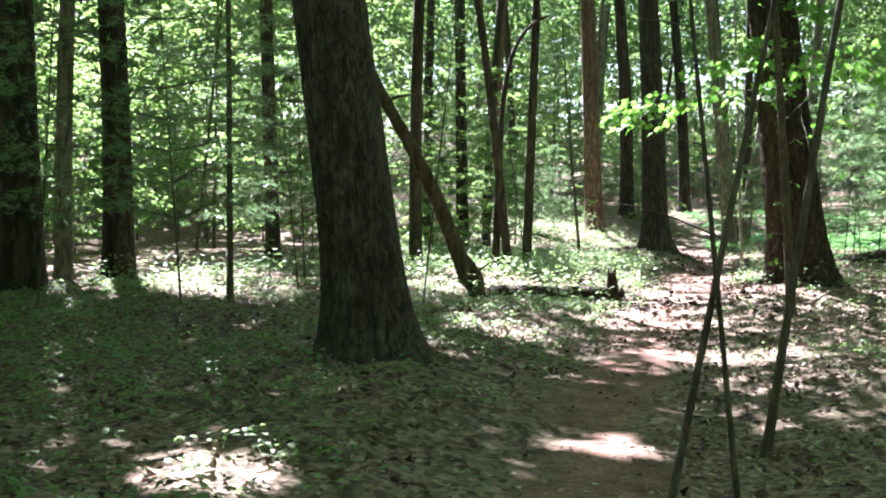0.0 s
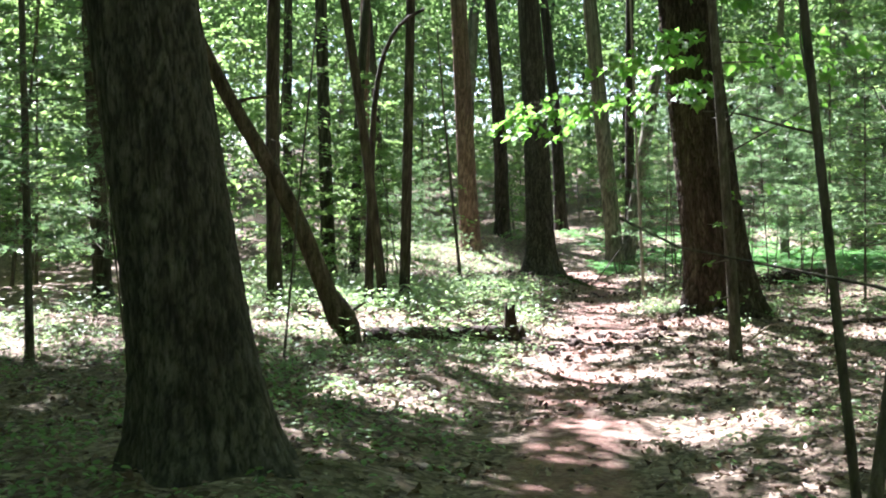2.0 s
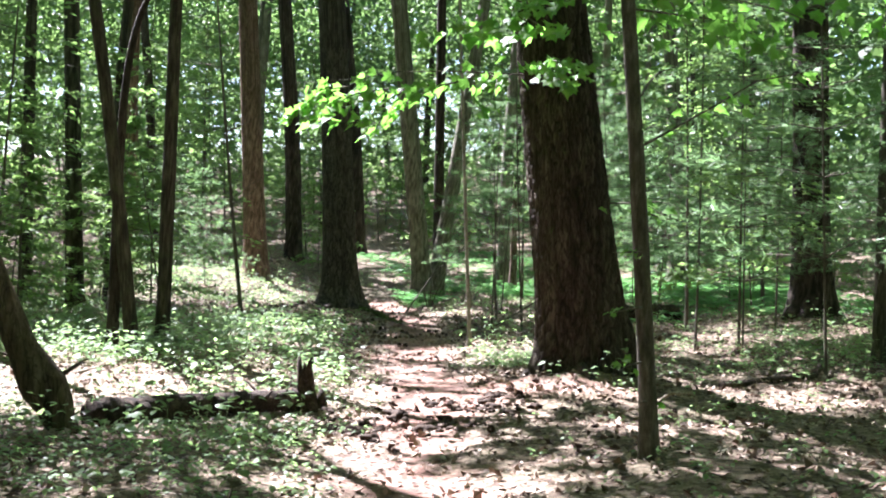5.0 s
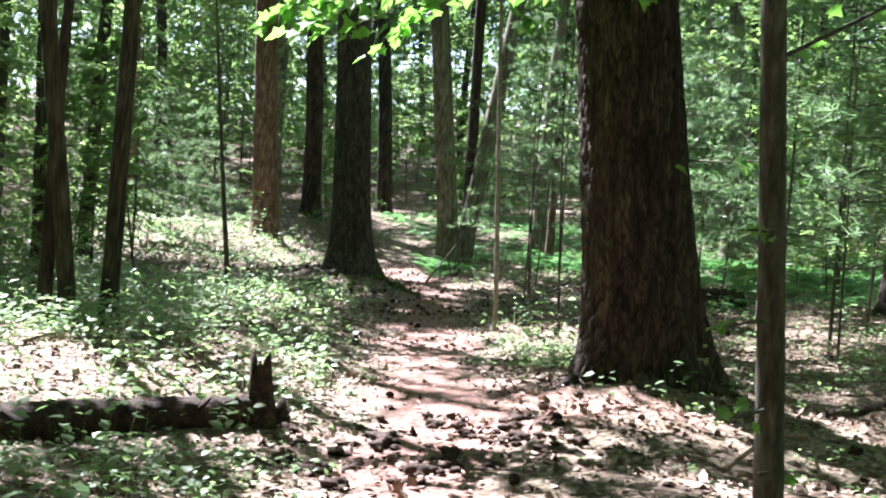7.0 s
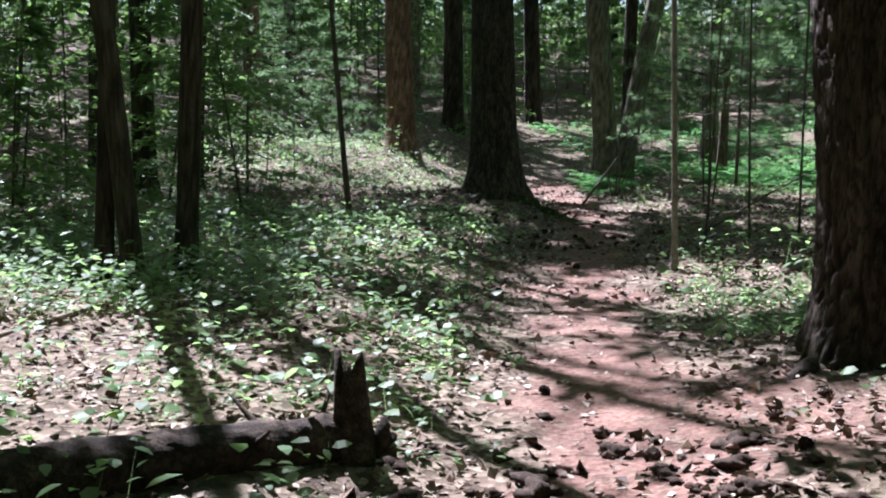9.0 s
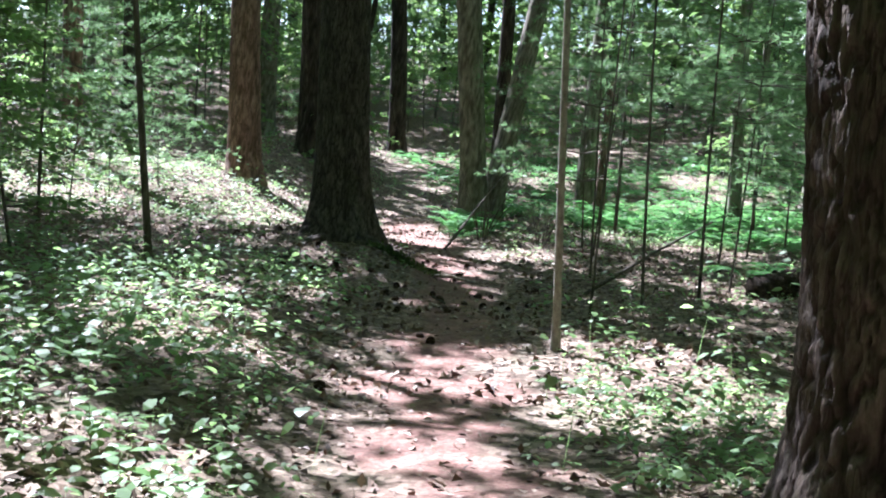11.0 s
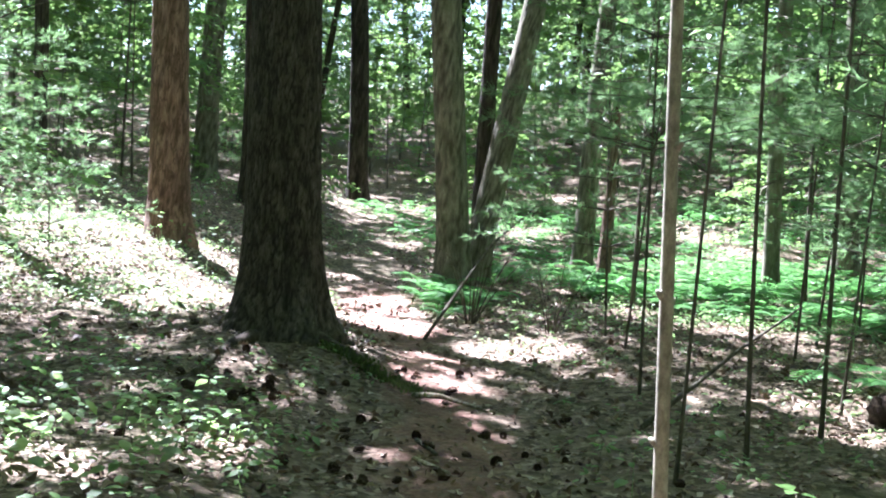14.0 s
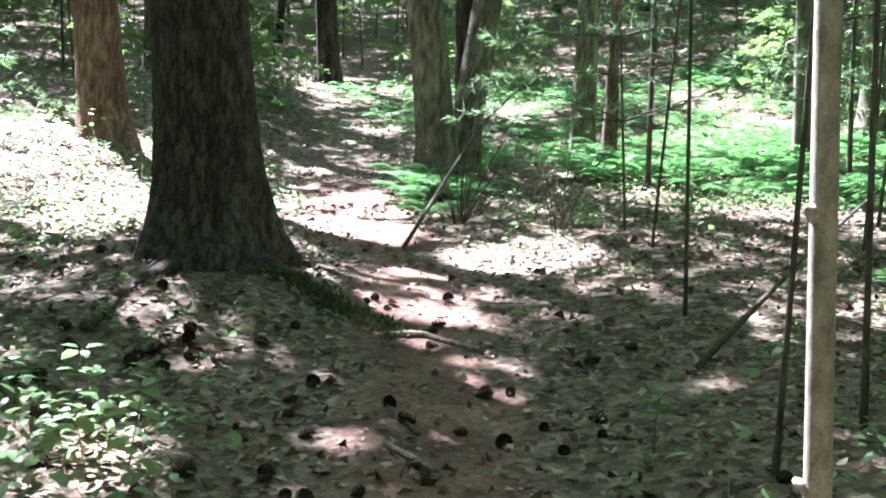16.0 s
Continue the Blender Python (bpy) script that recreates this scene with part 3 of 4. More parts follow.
def young_pine(seed, h, lo, tuft, length, gap, thin=0.03, step=0.075):
    global rng
    rng = np.random.default_rng(seed)
    t = thing("young_pine", 0, 0, -40, "young soft-needled pine with feathery blue-green branches", "tree", "young pines")
    wood = [trunk_parts(0.006 + h * 0.0017, h, (0, 0), (0, 0), 0.2, 8, 12, 0, seed, 0.15, 3)]
    C, H = [], []
    z = lo
    while z < h:
        for k in range(5):
            hd = k * 1.257 + rng.uniform(-0.4, 0.4)
            ln = rng.uniform(0.7, 1.05) * (0.25 + 1.5 * (1 - z / h)) * min(1.3, h / 3.5)
            p, rr = limb((0, 0, z), hd, ln, 0.008, rng.uniform(0.05, 0.35), 0.15, 6)
            wood.append(tube(p, rr, 3))
            m = int(ln / step) + 3
            for q in range(m):
                f = 0.25 + 0.75 * q / (m - 1)
                c = np.array([np.interp(f, np.linspace(0, 1, 6), p[:, a]) for a in range(3)])
                sd = rng.choice([-1, 1]) * rng.uniform(0, 0.28) * ln * (1.1 - f)
                C.append(c + np.array([-math.sin(hd) * sd, math.cos(hd) * sd, rng.normal(0, 0.03)]))
                H.append((math.cos(hd + 0.7 * np.sign(sd)), math.sin(hd + 0.7 * np.sign(sd)), 0.12))
        z += gap * rng.uniform(0.8, 1.2)
    part("stem", np_mesh("stem", wood[:1], BARK_THIN, True), t)
    tagged(part("twig_mass", np_mesh("twig_mass", wood[1:], BARK_THIN, True), t), kind="stuff")
    tagged(part("needle_foliage", np_mesh("needle_foliage", [needle_tufts(np.array(C), np.array(H), tuft, length, thin)], NEEDLE), t), kind="stuff")
    return t


def far_tree(seed, h, lo, mat):
    global rng
    rng = np.random.default_rng(seed)
    t = thing("forest_tree", 0, 0, -40, "tall slim woodland tree with a loose green crown", "tree", "woodland trees")
    part("trunk", np_mesh("trunk", [trunk_parts(0.10 + 0.02 * (seed % 4), h, rng.normal(0, 0.012, 2), rng.normal(0, 0.2, 2), 0.3, 12, 18, 0.0, seed, 0.4)], mat, True), t)
    wood, P, D, N, S = [], [], [], [], []
    nb = 46
    for k in range(nb):
        z = lo + (h - lo) * (k + rng.uniform(0, 1)) / nb
        hd, ln = rng.uniform(0, 6.28), rng.uniform(1.2, 3.2) * (1.1 - 0.5 * z / h)
        rise, droop = rng.uniform(0.0, 0.5), rng.uniform(0.1, 0.4)
        p, rr = limb((0, 0, z), hd, ln, 0.022, rise, droop, 4)
        wood.append(tube(p, rr, 3))
        for arr, v in zip((P, D, N, S), spray_leaves((0, 0, z), hd, ln, 48, 0.215, rise, droop, 0.35)):
            arr.append(v)
    tagged(part("limb_mass", np_mesh("limb_mass", wood, mat, True), t), kind="stuff")
    P, D, N, S = map(np.concatenate, (P, D, N, S))
    tagged(part("crown", np_mesh("crown", [blades(P, D, N, S, rng.uniform(0.55, 0.8, len(P)))], LEAF_FAR), t), kind="stuff")
    return t


UNDER = [understorey(101, 5.2, 0.9, 30, 78, 0.12, LEAF), understorey(102, 3.4, 0.4, 22, 78, 0.105, LEAF), understorey(103, 7.5, 1.8, 38, 74, 0.14, LEAF), understorey(104, 2.0, 0.25, 16, 64, 0.095, LEAF)]
PINES = [young_pine(111, 4.2, 0.9, 9, 0.125, 0.31, 0.036), young_pine(112, 2.6, 0.35, 9, 0.115, 0.28, 0.036), young_pine(113, 6.0, 1.2, 8, 0.14, 0.40, 0.036), young_pine(114, 4.6, 1.9, 30, 0.13, 0.42, 0.013, 0.085)]
FARS = [far_tree(121, 17, 3.0, BARK_PINE), far_tree(122, 14, 1.6, BARK_PALE), far_tree(123, 19, 4.5, BARK_PINE)]


def plant(proto, x, y, turn, scale, sink=0.02):
    return copy_thing(proto, pose(x, y, gz1(x, y) - sink, 4.5 * math.sin(x * 37 + y * 11), 4.5 * math.cos(x * 19 + y * 43), turn) @ Matrix.Scale(scale, 4))


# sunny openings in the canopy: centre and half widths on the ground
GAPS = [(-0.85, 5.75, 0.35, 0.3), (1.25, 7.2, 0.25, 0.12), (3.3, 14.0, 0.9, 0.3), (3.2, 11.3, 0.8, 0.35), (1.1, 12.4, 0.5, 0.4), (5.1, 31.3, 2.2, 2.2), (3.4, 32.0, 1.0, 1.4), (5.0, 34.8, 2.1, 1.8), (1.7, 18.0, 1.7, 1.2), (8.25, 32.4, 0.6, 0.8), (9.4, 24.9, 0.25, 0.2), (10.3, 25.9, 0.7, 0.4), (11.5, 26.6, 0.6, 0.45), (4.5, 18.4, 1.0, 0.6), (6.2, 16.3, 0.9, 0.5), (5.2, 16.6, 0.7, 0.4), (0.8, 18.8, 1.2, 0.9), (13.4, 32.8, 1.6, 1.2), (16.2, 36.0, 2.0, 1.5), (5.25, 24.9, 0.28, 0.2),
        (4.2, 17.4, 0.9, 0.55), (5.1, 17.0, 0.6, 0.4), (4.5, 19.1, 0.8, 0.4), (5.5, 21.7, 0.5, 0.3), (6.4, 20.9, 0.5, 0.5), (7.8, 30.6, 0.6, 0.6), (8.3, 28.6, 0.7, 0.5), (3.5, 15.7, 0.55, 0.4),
        (11.8, 42.2, 1.3, 1.2), (14.0, 34.5, 2.2, 1.4), (17.0, 39.0, 1.8, 1.2), (12.2, 31.4, 1.2, 0.8), (5.6, 15.2, 0.8, 0.3), (4.2, 24.2, 0.4, 0.3), (6.9, 21.7, 0.5, 0.25), (0.2, 18.6, 0.9, 0.6), (4.6, 17.3, 0.9, 0.35), (5.0, 20.2, 0.3, 0.2), (6.2, 22.2, 0.5, 0.25), (4.5, 16.2, 1.0, 0.35), (7.1, 21.5, 0.3, 1.2), (12.0, 29.8, 0.9, 0.5), (15.5, 32.5, 1.3, 0.8), (1.2, 19.9, 0.9, 0.6), (0.3, 20.9, 0.9, 0.6), (-2.3, 15.6, 1.0, 0.55), (-1.0, 17.0, 0.9, 0.5), (4.1, 22.2, 0.6, 0.3), (3.9, 23.2, 0.6, 0.3), (3.8, 19.7, 0.6, 0.4)]


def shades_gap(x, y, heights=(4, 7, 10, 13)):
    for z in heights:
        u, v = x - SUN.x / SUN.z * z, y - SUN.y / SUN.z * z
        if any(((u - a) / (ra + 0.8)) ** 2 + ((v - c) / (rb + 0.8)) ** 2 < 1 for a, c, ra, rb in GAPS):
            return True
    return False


used = [(t.location.x, t.location.y) for t, _, _ in CROWN_SITES]
rnd = random.Random(5)


def scatter(protos, count, xr, yr, clear, gap, smin=0.8, smax=1.25, test=None):
    made = tries = 0
    while made < count and tries < count * 40:
        tries += 1
        x, y = rnd.uniform(*xr), rnd.uniform(*yr)
        o = float(trail_off(x, y))
        if (abs(o) < clear and y < 46) or (test and not test(x, y, o)) or any((x - a) ** 2 + (y - b) ** 2 < gap * gap for a, b in used):
            continue
        used.append((x, y))
        plant(rnd.choice(protos), x, y, rnd.uniform(0, 360), rnd.uniform(smin, smax))
        made += 1


def in_wedge(x, y, o):
    return -0.42 * y - 4 < x < 0.95 * y + 4


# known understorey beside the trail, with some pines added, then the rest of the woods
for proto, x, y, turn, sc in [(0, -0.6, 23.4, 20, 0.9), (1, 2.9, 25.6, 140, 0.9), (0, 3.0, 28.6, 200, 0.9), (0, 9.6, 20.3, 300, 0.9), (1, 2.2, 30.2, 250, 0.9)]:
    used.append((x, y))
    plant(UNDER[proto], x, y, turn, sc)
# five pines left of the start stand out of view, added to block skylight
for proto, x, y, turn, sc in [(0, -2.3, 13.2, 40, 1.1), (2, -3.4, 11.6, 120, 0.85), (0, -1.2, 15.6, 260, 1.0), (3, 8.6, 26.2, 20, 0.95), (0, 9.7, 29.0, 80, 1.0), (3, 9.9, 25.6, 50, 0.95), (0, 12.9, 29.3, 10, 1.1), (2, 13.6, 26.0, 70, 1.0), (0, 14.6, 30.5, 170, 1.1), (3, 10.9, 27.6, 10, 1.0), (3, 9.5, 28.2, 80, 1.0), (3, 12.0, 28.8, 140, 1.1), (3, 11.4, 26.2, 250, 1.05), (1, 4.5, 32.6, 30, 1.0), (1, 3.3, 30.2, 160, 1.1), (0, 11.8, 27.0, 140, 1.0), (2, 10.6, 24.2, 200, 0.9), (2, -1.2, 16.8, 10, 0.9), (0, 3.8, 31.5, 100, 0.75), (0, -4.0, 8.2, 15, 1.0), (2, -4.7, 10.6, 70, 0.9), (0, -3.7, 5.4, 200, 1.1), (2, -3.1, 2.6, 300, 1.0), (0, -5.6, 7.0, 100, 1.2), (0, 9.2, 19.6, 60, 1.0), (2, 16.0, 29.5, 33, 0.9)]:
    used.append((x, y))
    plant(PINES[proto], x, y, turn, sc)


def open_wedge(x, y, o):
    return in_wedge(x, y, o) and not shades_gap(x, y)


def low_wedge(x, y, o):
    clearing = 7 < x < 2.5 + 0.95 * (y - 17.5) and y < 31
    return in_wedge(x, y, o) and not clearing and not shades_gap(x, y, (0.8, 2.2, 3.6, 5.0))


scatter(UNDER, 34, (-12, 3.2), (17, 36), 2.8, 1.1, test=low_wedge)
scatter(UNDER + PINES[:3] + PINES[:3], 38, (8.8, 26), (15, 38), 3.0, 1.2, test=low_wedge)
scatter(FARS, 26, (-18, 36), (30, 58), 2.4, 1.7, 0.8, 1.15, test=open_wedge)
scatter(UNDER[:3], 66, (-16, 36), (37, 64), 2.0, 1.1, 0.9, 1.4, test=low_wedge)
scatter(UNDER[1:2] + UNDER[3:], 22, (-7, 3.2), (22, 37), 2.4, 0.8, 0.9, 1.3, test=in_wedge)
scatter(PINES[:3], 26, (-14, 32), (36, 56), 2.2, 1.2, 0.9, 1.4, test=low_wedge)
scatter(UNDER[1:2] + UNDER[3:] + PINES[1:2], 40, (2, 24), (37, 56), 1.2, 0.9, 0.8, 1.2, test=in_wedge)
scatter(FARS, 40, (-34, 62), (58, 92), 1.5, 2.0, 0.9, 1.3, test=in_wedge)
# unseen trees behind and to the sides, added to keep out low sky light
scatter(UNDER[:3], 16, (-13, 13), (-14, -3), 1.5, 1.5, 1.0, 1.5)
scatter(FARS, 10, (-20, 24), (-22, -4), 2.5, 3.0, 0.9, 1.2)
scatter(FARS, 8, (-22, -10), (-2, 26), 2.5, 3.0, 0.9, 1.2)
scatter(FARS, 8, (18, 30), (-2, 26), 2.5, 3.0, 0.9, 1.2)
for proto in UNDER + PINES + FARS:
    for o in list(proto.children_recursive) + [proto]:
        bpy.data.objects.remove(o)

# far woods that close the view
rng = np.random.default_rng(77)
n, per = 115000, 46
ang = rng.uniform(-0.75, 1.15, n // per)
dist = rng.uniform(66, 105, n // per)
fx, fy = dist * np.sin(ang), dist * np.cos(ang)
fz = gz(fx, fy) + rng.uniform(0, 1, n // per) ** 1.2 * 21
pos = np.repeat(np.stack([fx, fy, fz], 1), per, 0)
n = len(pos)
pos = pos + rng.normal(0, 1, (n, 3)) * [1.5, 1.5, 0.28]
tagged(new("far_woods", np_mesh("far_woods", [blades(pos, rng.normal(0, 1, (n, 3)), rng.normal(0, 0.7, (n, 3)) + [0, 0, 0.8], rng.uniform(0.35, 0.75, n), 0.7)], LEAF_FAR)),
       "distant green woodland foliage closing the view", "woods", kind="stuff")

# unseen ring of woods behind and to both sides, added to cut sky light
n = 52000
ang, dist = rng.uniform(1.1, 5.58, n), rng.uniform(34, 62, n)
fx, fy = 5 + dist * np.sin(ang), 14 + dist * np.cos(ang)
pos = np.stack([fx, fy, gz(fx, fy) + rng.uniform(0, 1, n) * 17], 1)
tagged(new("surrounding_woods", np_mesh("surrounding_woods", [blades(pos, rng.normal(0, 1, (n, 3)), rng.normal(0, 1, (n, 3)) + [0, 0, 0.5], rng.uniform(0.9, 1.5, n), 0.7)], LEAF_FAR)),
       "unseen green foliage ring added behind the trail to block sky light", "woods", kind="stuff")

# ---- mostly unseen high canopy, its gaps set for ground light, shared among the tall trees ----
n = 330000
cz = rng.uniform(8.5, 15.5, n)
gx_, gy_ = rng.uniform(-16, 27, n), rng.uniform(-2, 60, n)
thin = 1.1 * vnoise(gx_, gy_, 1.5, 31) + 0.6 * vnoise(gx_, gy_, 0.45, 32)
# cover set region by region for the shade wanted below, with ragged borders
jx, jy = gx_ + 0.7 * vnoise(gx_, gy_, 1.3, 41), gy_ + 0.7 * vnoise(gx_, gy_, 1.3, 42)
keep = thin > np.where((jx > 8.1) & (jx < 11.5) & (jy > 26.3) & (jy < 31), -0.9, np.where((jy > 33.5) & (jx > 7) & (jx < 12.6) & (jy < 48), -0.75, np.where((jx > 7) & (jx < 11) & (jy > 23) & (jy < 26.8), -0.8, np.where((jx < 4) & (jy > 30), -0.85, np.where((jx > 2.0) & (jx < 3.7) & (jy > 18.8) & (jy < 23), -0.95, np.where((jx < 0.8) & (jy > 16.5), -0.25, np.where(jy > 33, -0.5, np.where((jx > 9.5) & (jy > 20) & (jy < 30), -0.2, np.where((jx > 7.6) & (jy > 19.5) & (jy < 27), -0.35, np.where((jx > 9) & (jy > 27), -0.3, np.where(((jy < 12) & (jx < 2.6)) | ((jy < 14) & (jx < 0.4)), -1.3, np.where(jy < 12, -0.85, -0.72))))))))))))
fleck = vnoise(gx_, gy_, 0.3, 34) + 0.5 * vnoise(gx_, gy_, 0.13, 35) > 0.72
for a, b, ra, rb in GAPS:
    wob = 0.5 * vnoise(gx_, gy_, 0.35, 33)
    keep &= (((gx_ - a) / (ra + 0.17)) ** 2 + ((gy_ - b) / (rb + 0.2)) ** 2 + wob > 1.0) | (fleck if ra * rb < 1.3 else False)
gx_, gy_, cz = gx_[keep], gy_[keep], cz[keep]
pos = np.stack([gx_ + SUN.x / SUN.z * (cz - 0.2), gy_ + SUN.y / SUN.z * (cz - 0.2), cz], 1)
n = len(pos)
sites = np.array([(a, b) for _, a, b in CROWN_SITES])
owner = np.argmin(((pos[:, None, :2] - sites[None]) ** 2).sum(-1), axis=1)
# extra unseen leaves added for thicker shade round the first pine and at the bend
for xr, yr, m in (((-9, 2.4), (3.5, 12.0), 34000), ((-9, 0.3), (11.5, 13.8), 9000), ((4.8, 9.2), (23.2, 26.6), 2800)):
    ex, ey, ez = rng.uniform(*xr, m), rng.uniform(*yr, m), rng.uniform(8.5, 15.5, m)
    ex, ey = ex + 1.0 * vnoise(ex, ey, 1.4, 37), ey + 1.1 * vnoise(ex, ey, 0.8, 36)
    ok = np.ones(m, bool)
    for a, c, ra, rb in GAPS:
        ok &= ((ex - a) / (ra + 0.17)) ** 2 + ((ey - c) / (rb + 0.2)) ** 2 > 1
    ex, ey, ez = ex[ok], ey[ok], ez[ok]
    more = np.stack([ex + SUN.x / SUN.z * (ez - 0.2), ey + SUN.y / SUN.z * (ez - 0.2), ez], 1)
    pos = np.concatenate([pos, more])
    owner = np.concatenate([owner, np.argmin(((more[:, None, :2] - sites[None]) ** 2).sum(-1), axis=1)])
n = len(pos)
d, nr, sz = rng.normal(0, 1, (n, 3)), rng.normal(0, 0.5, (n, 3)) + [0, 0, 1], rng.uniform(0.17, 0.31, n)
for k, (t, _, _) in enumerate(CROWN_SITES):
    sel = owner == k
    if sel.any():
        tagged(part("crown", np_mesh("crown", [blades(pos[sel] - np.array(t.location), d[sel], nr[sel], sz[sel], 0.75)], LEAF_FAR), t), kind="stuff")

# oversized leaves outside the view, added to hold back sky light
n = 62000
cx, cy = rng.uniform(-40, 45, n), rng.uniform(-40, 72, n)
cz = np.where((cy < -6) | (cx < -15) | (cx > 30), rng.uniform(3, 16, n), rng.uniform(9, 16, n))
u, w = cx - SUN.x / SUN.z * cz, cy - SUN.y / SUN.z * cz
k = ~((u > -16.5) & (u < 27.5) & (w > -2.5) & (w < 75))
pos = np.stack([cx, cy, cz], 1)[k]
n = len(pos)
tagged(new("woodland_canopy", np_mesh("woodland_canopy", [blades(pos, rng.normal(0, 1, (n, 3)), rng.normal(0, 0.5, (n, 3)) + [0, 0, 1], rng.uniform(0.8, 1.2, n), 0.75)], LEAF_FAR)),
       "unseen high green leaf canopy added all round to block sky light", "canopy", kind="stuff")

# ---- boughs of maple leaves that hang over the trail ----


def maple_bough(x, y, z, heading, length, count, size, host, rise=0.05, droop=0.14):
    """A leafy bough; host: the tree it grows from."""
    hx, hy, hz = host.location
    p, rr = limb((x - hx, y - hy, z - hz), heading, length, 0.010, rise, droop, 6)
    bough = part("bough", np_mesh("bough", [tube(p, rr, 5)], BARK_THIN, True), host)
    P, D, N, S = spray_leaves((x - hx, y - hy, z - hz), heading, length, count, size, rise, droop, 0.8)
    D[:, 2] -= 0.35
    part("leaves", np_mesh("leaves", [maple_leaves(P, D, N, S)], LEAF_BRIGHT), bough, "bright yellow-green lobed leaves")


maple_bough(5.8, 17.95, 3.15, 3.05, 2.4, 30, 0.125, tree_b, 0.0, 0.08)
for bx, by, bz, hd, ln in ((4.9, 17.95, 3.05, 2.5, 0.9), (4.6, 18.0, 3.0, 3.7, 0.9), (4.2, 18.05, 2.95, 3.0, 0.8), (3.95, 18.0, 2.9, 3.9, 0.8), (3.8, 18.05, 2.95, 2.6, 0.6), (5.2, 17.95, 3.1, 4.3, 0.8)):
    maple_bough(bx, by, bz, hd, ln, 30, 0.13, tree_b, 0.0, 0.5)
maple_bough(5.75, 17.8, 3.25, -1.9, 1.1, 90, 0.12, tree_b, 0.0, 0.3)
maple_bough(5.7, 17.8, 3.9, -2.1, 1.3, 80, 0.12, tree_b, 0.0, 0.3)
maple_bough(5.9, 17.75, 4.4, -1.5, 1.2, 70, 0.12, tree_b, 0.0, 0.3)
maple_bough(5.9, 17.8, 3.5, -2.5, 1.9, 80, 0.14, tree_b)
maple_bough(6.4, 17.9, 1.9, -0.9, 0.8, 9, 0.12, tree_b)
maple_bough(4.58, 13.85, 2.1, 0.1, 1.7, 20, 0.10, sap_c, 0.55, 0.12)
maple_bough(4.5, 13.85, 3.2, 0.3, 2.7, 75, 0.11, sap_c, 0.1, 0.1)
maple_bough(4.5, 13.85, 3.0, 0.5, 1.8, 70, 0.11, sap_c, 0.2, 0.2)
for zb, hd in ((0.75, 3.4), (1.1, 3.0), (1.45, 3.3), (0.5, 0.2), (1.7, 0.6)):
    maple_bough(4.65, 13.83, zb, hd, 0.22, 5, 0.06, sap_c)

# ---- fallen wood ----


def lying(name, label, category, pts, radii, mat, segs=8, rough=0.06, lift=0.6, group=""):
    x0, y0 = pts[0][:2]
    z0 = gz1(x0, y0)
    p = np.array([(q[0] - x0, q[1] - y0, (q[2] if len(q) > 2 else gz1(q[0], q[1]) + radii[0] * lift) - z0) for q in pts])
    k = max(6, len(p) * 3, int(40 * radii[0] / 0.085) if radii[0] > 0.08 else 0)
    u = np.linspace(0, len(p) - 1, k)
    p = np.stack([np.interp(u, np.arange(len(p)), p[:, a]) for a in range(3)], 1)
    p[1:-1] += rng.normal(0, radii[0] * min(0.12, 1.2 / k), p[1:-1].shape)
    t = thing(name, x0, y0, z0, label, category, group)
    part("wood", np_mesh("wood", [tube(p, np.interp(u, np.linspace(0, u[-1], len(radii)), radii), segs, rough)], mat, True), t)
    return t, p


log, lp = lying("fallen_log", "rotting mossy log lying beside the trail", "log", [(3.2, 17.2), (2.46, 16.95), (1.8, 16.55), (1.4, 16.25)], [0.10, 0.115, 0.125, 0.125, 0.12], WOOD_LOG, 28, 0.055, 0.6)
for hd, i in ((1.2, 3), (2.4, 6), (-1.3, 8)):
    p, rr = limb(lp[i], hd, 0.3, 0.025, 0.6)
    part("branch_stub", np_mesh("branch_stub", [tube(p, rr, 6)], WOOD_LOG, True), log)


def stump(x, y, h, r):
    t = thing("stump", x, y, gz1(x, y) - 0.01, "small jagged rotten stump at the end of a log", "stump")
    v, f = trunk_parts(r, h, (-0.08, 0), (0, 0), 0.5, 20, 14, 0.012, 9, 0.8)
    top = v[:, 2] > h - 0.02
    v[:, 2] += np.where(v[:, 2] > h * 0.45, (0.09 * np.sin(np.arctan2(v[:, 1], v[:, 0]) + 2.6) + rng.normal(0, 0.02, len(v))) * (v[:, 2] - h * 0.45) / (h * 0.55), 0)
    m = int(top.sum())
    v = np.concatenate([v, [[0, 0, h * 0.62]]])
    ring = np.arange(len(v) - 1 - m, len(v) - 1)
    cap = np.stack([ring, np.roll(ring, -1), np.full(m, len(v) - 1)], 1)
    part("wood", np_mesh("wood", [(v, np.concatenate([f, cap]))], WOOD_LOG, True), t)
    for dx, hh in ((0.10, 0.17), (0.13, 0.10), (-0.06, 0.46)):
        part("splinter", np_mesh("splinter", [tube([(dx, 0, 0), (dx * 1.1, 0, hh * 0.6), (dx * 1.25, 0.01, hh)], [0.045, 0.034, 0.014], 8, 0.12)], WOOD_LOG, True), t)


stump(3.24, 17.15, 0.36, 0.066)
lying("stick", "long bare pale stick lying beside the trail bend", "stick", [(6.95, 26.5), (7.15, 26.4), (7.4, 26.0)], [0.022, 0.012], TWIG, 6, group="sticks")
lying("stick", "short broken stick lying on bare dirt", "stick", [(6.5, 24.95), (6.58, 24.55)], [0.014, 0.012], TWIG, 6, group="sticks")
lying("stick", "short dark stick lying on bare dirt", "stick", [(6.64, 25.35), (6.66, 25.02)], [0.015, 0.012], BARK_THIN, 6, group="sticks")
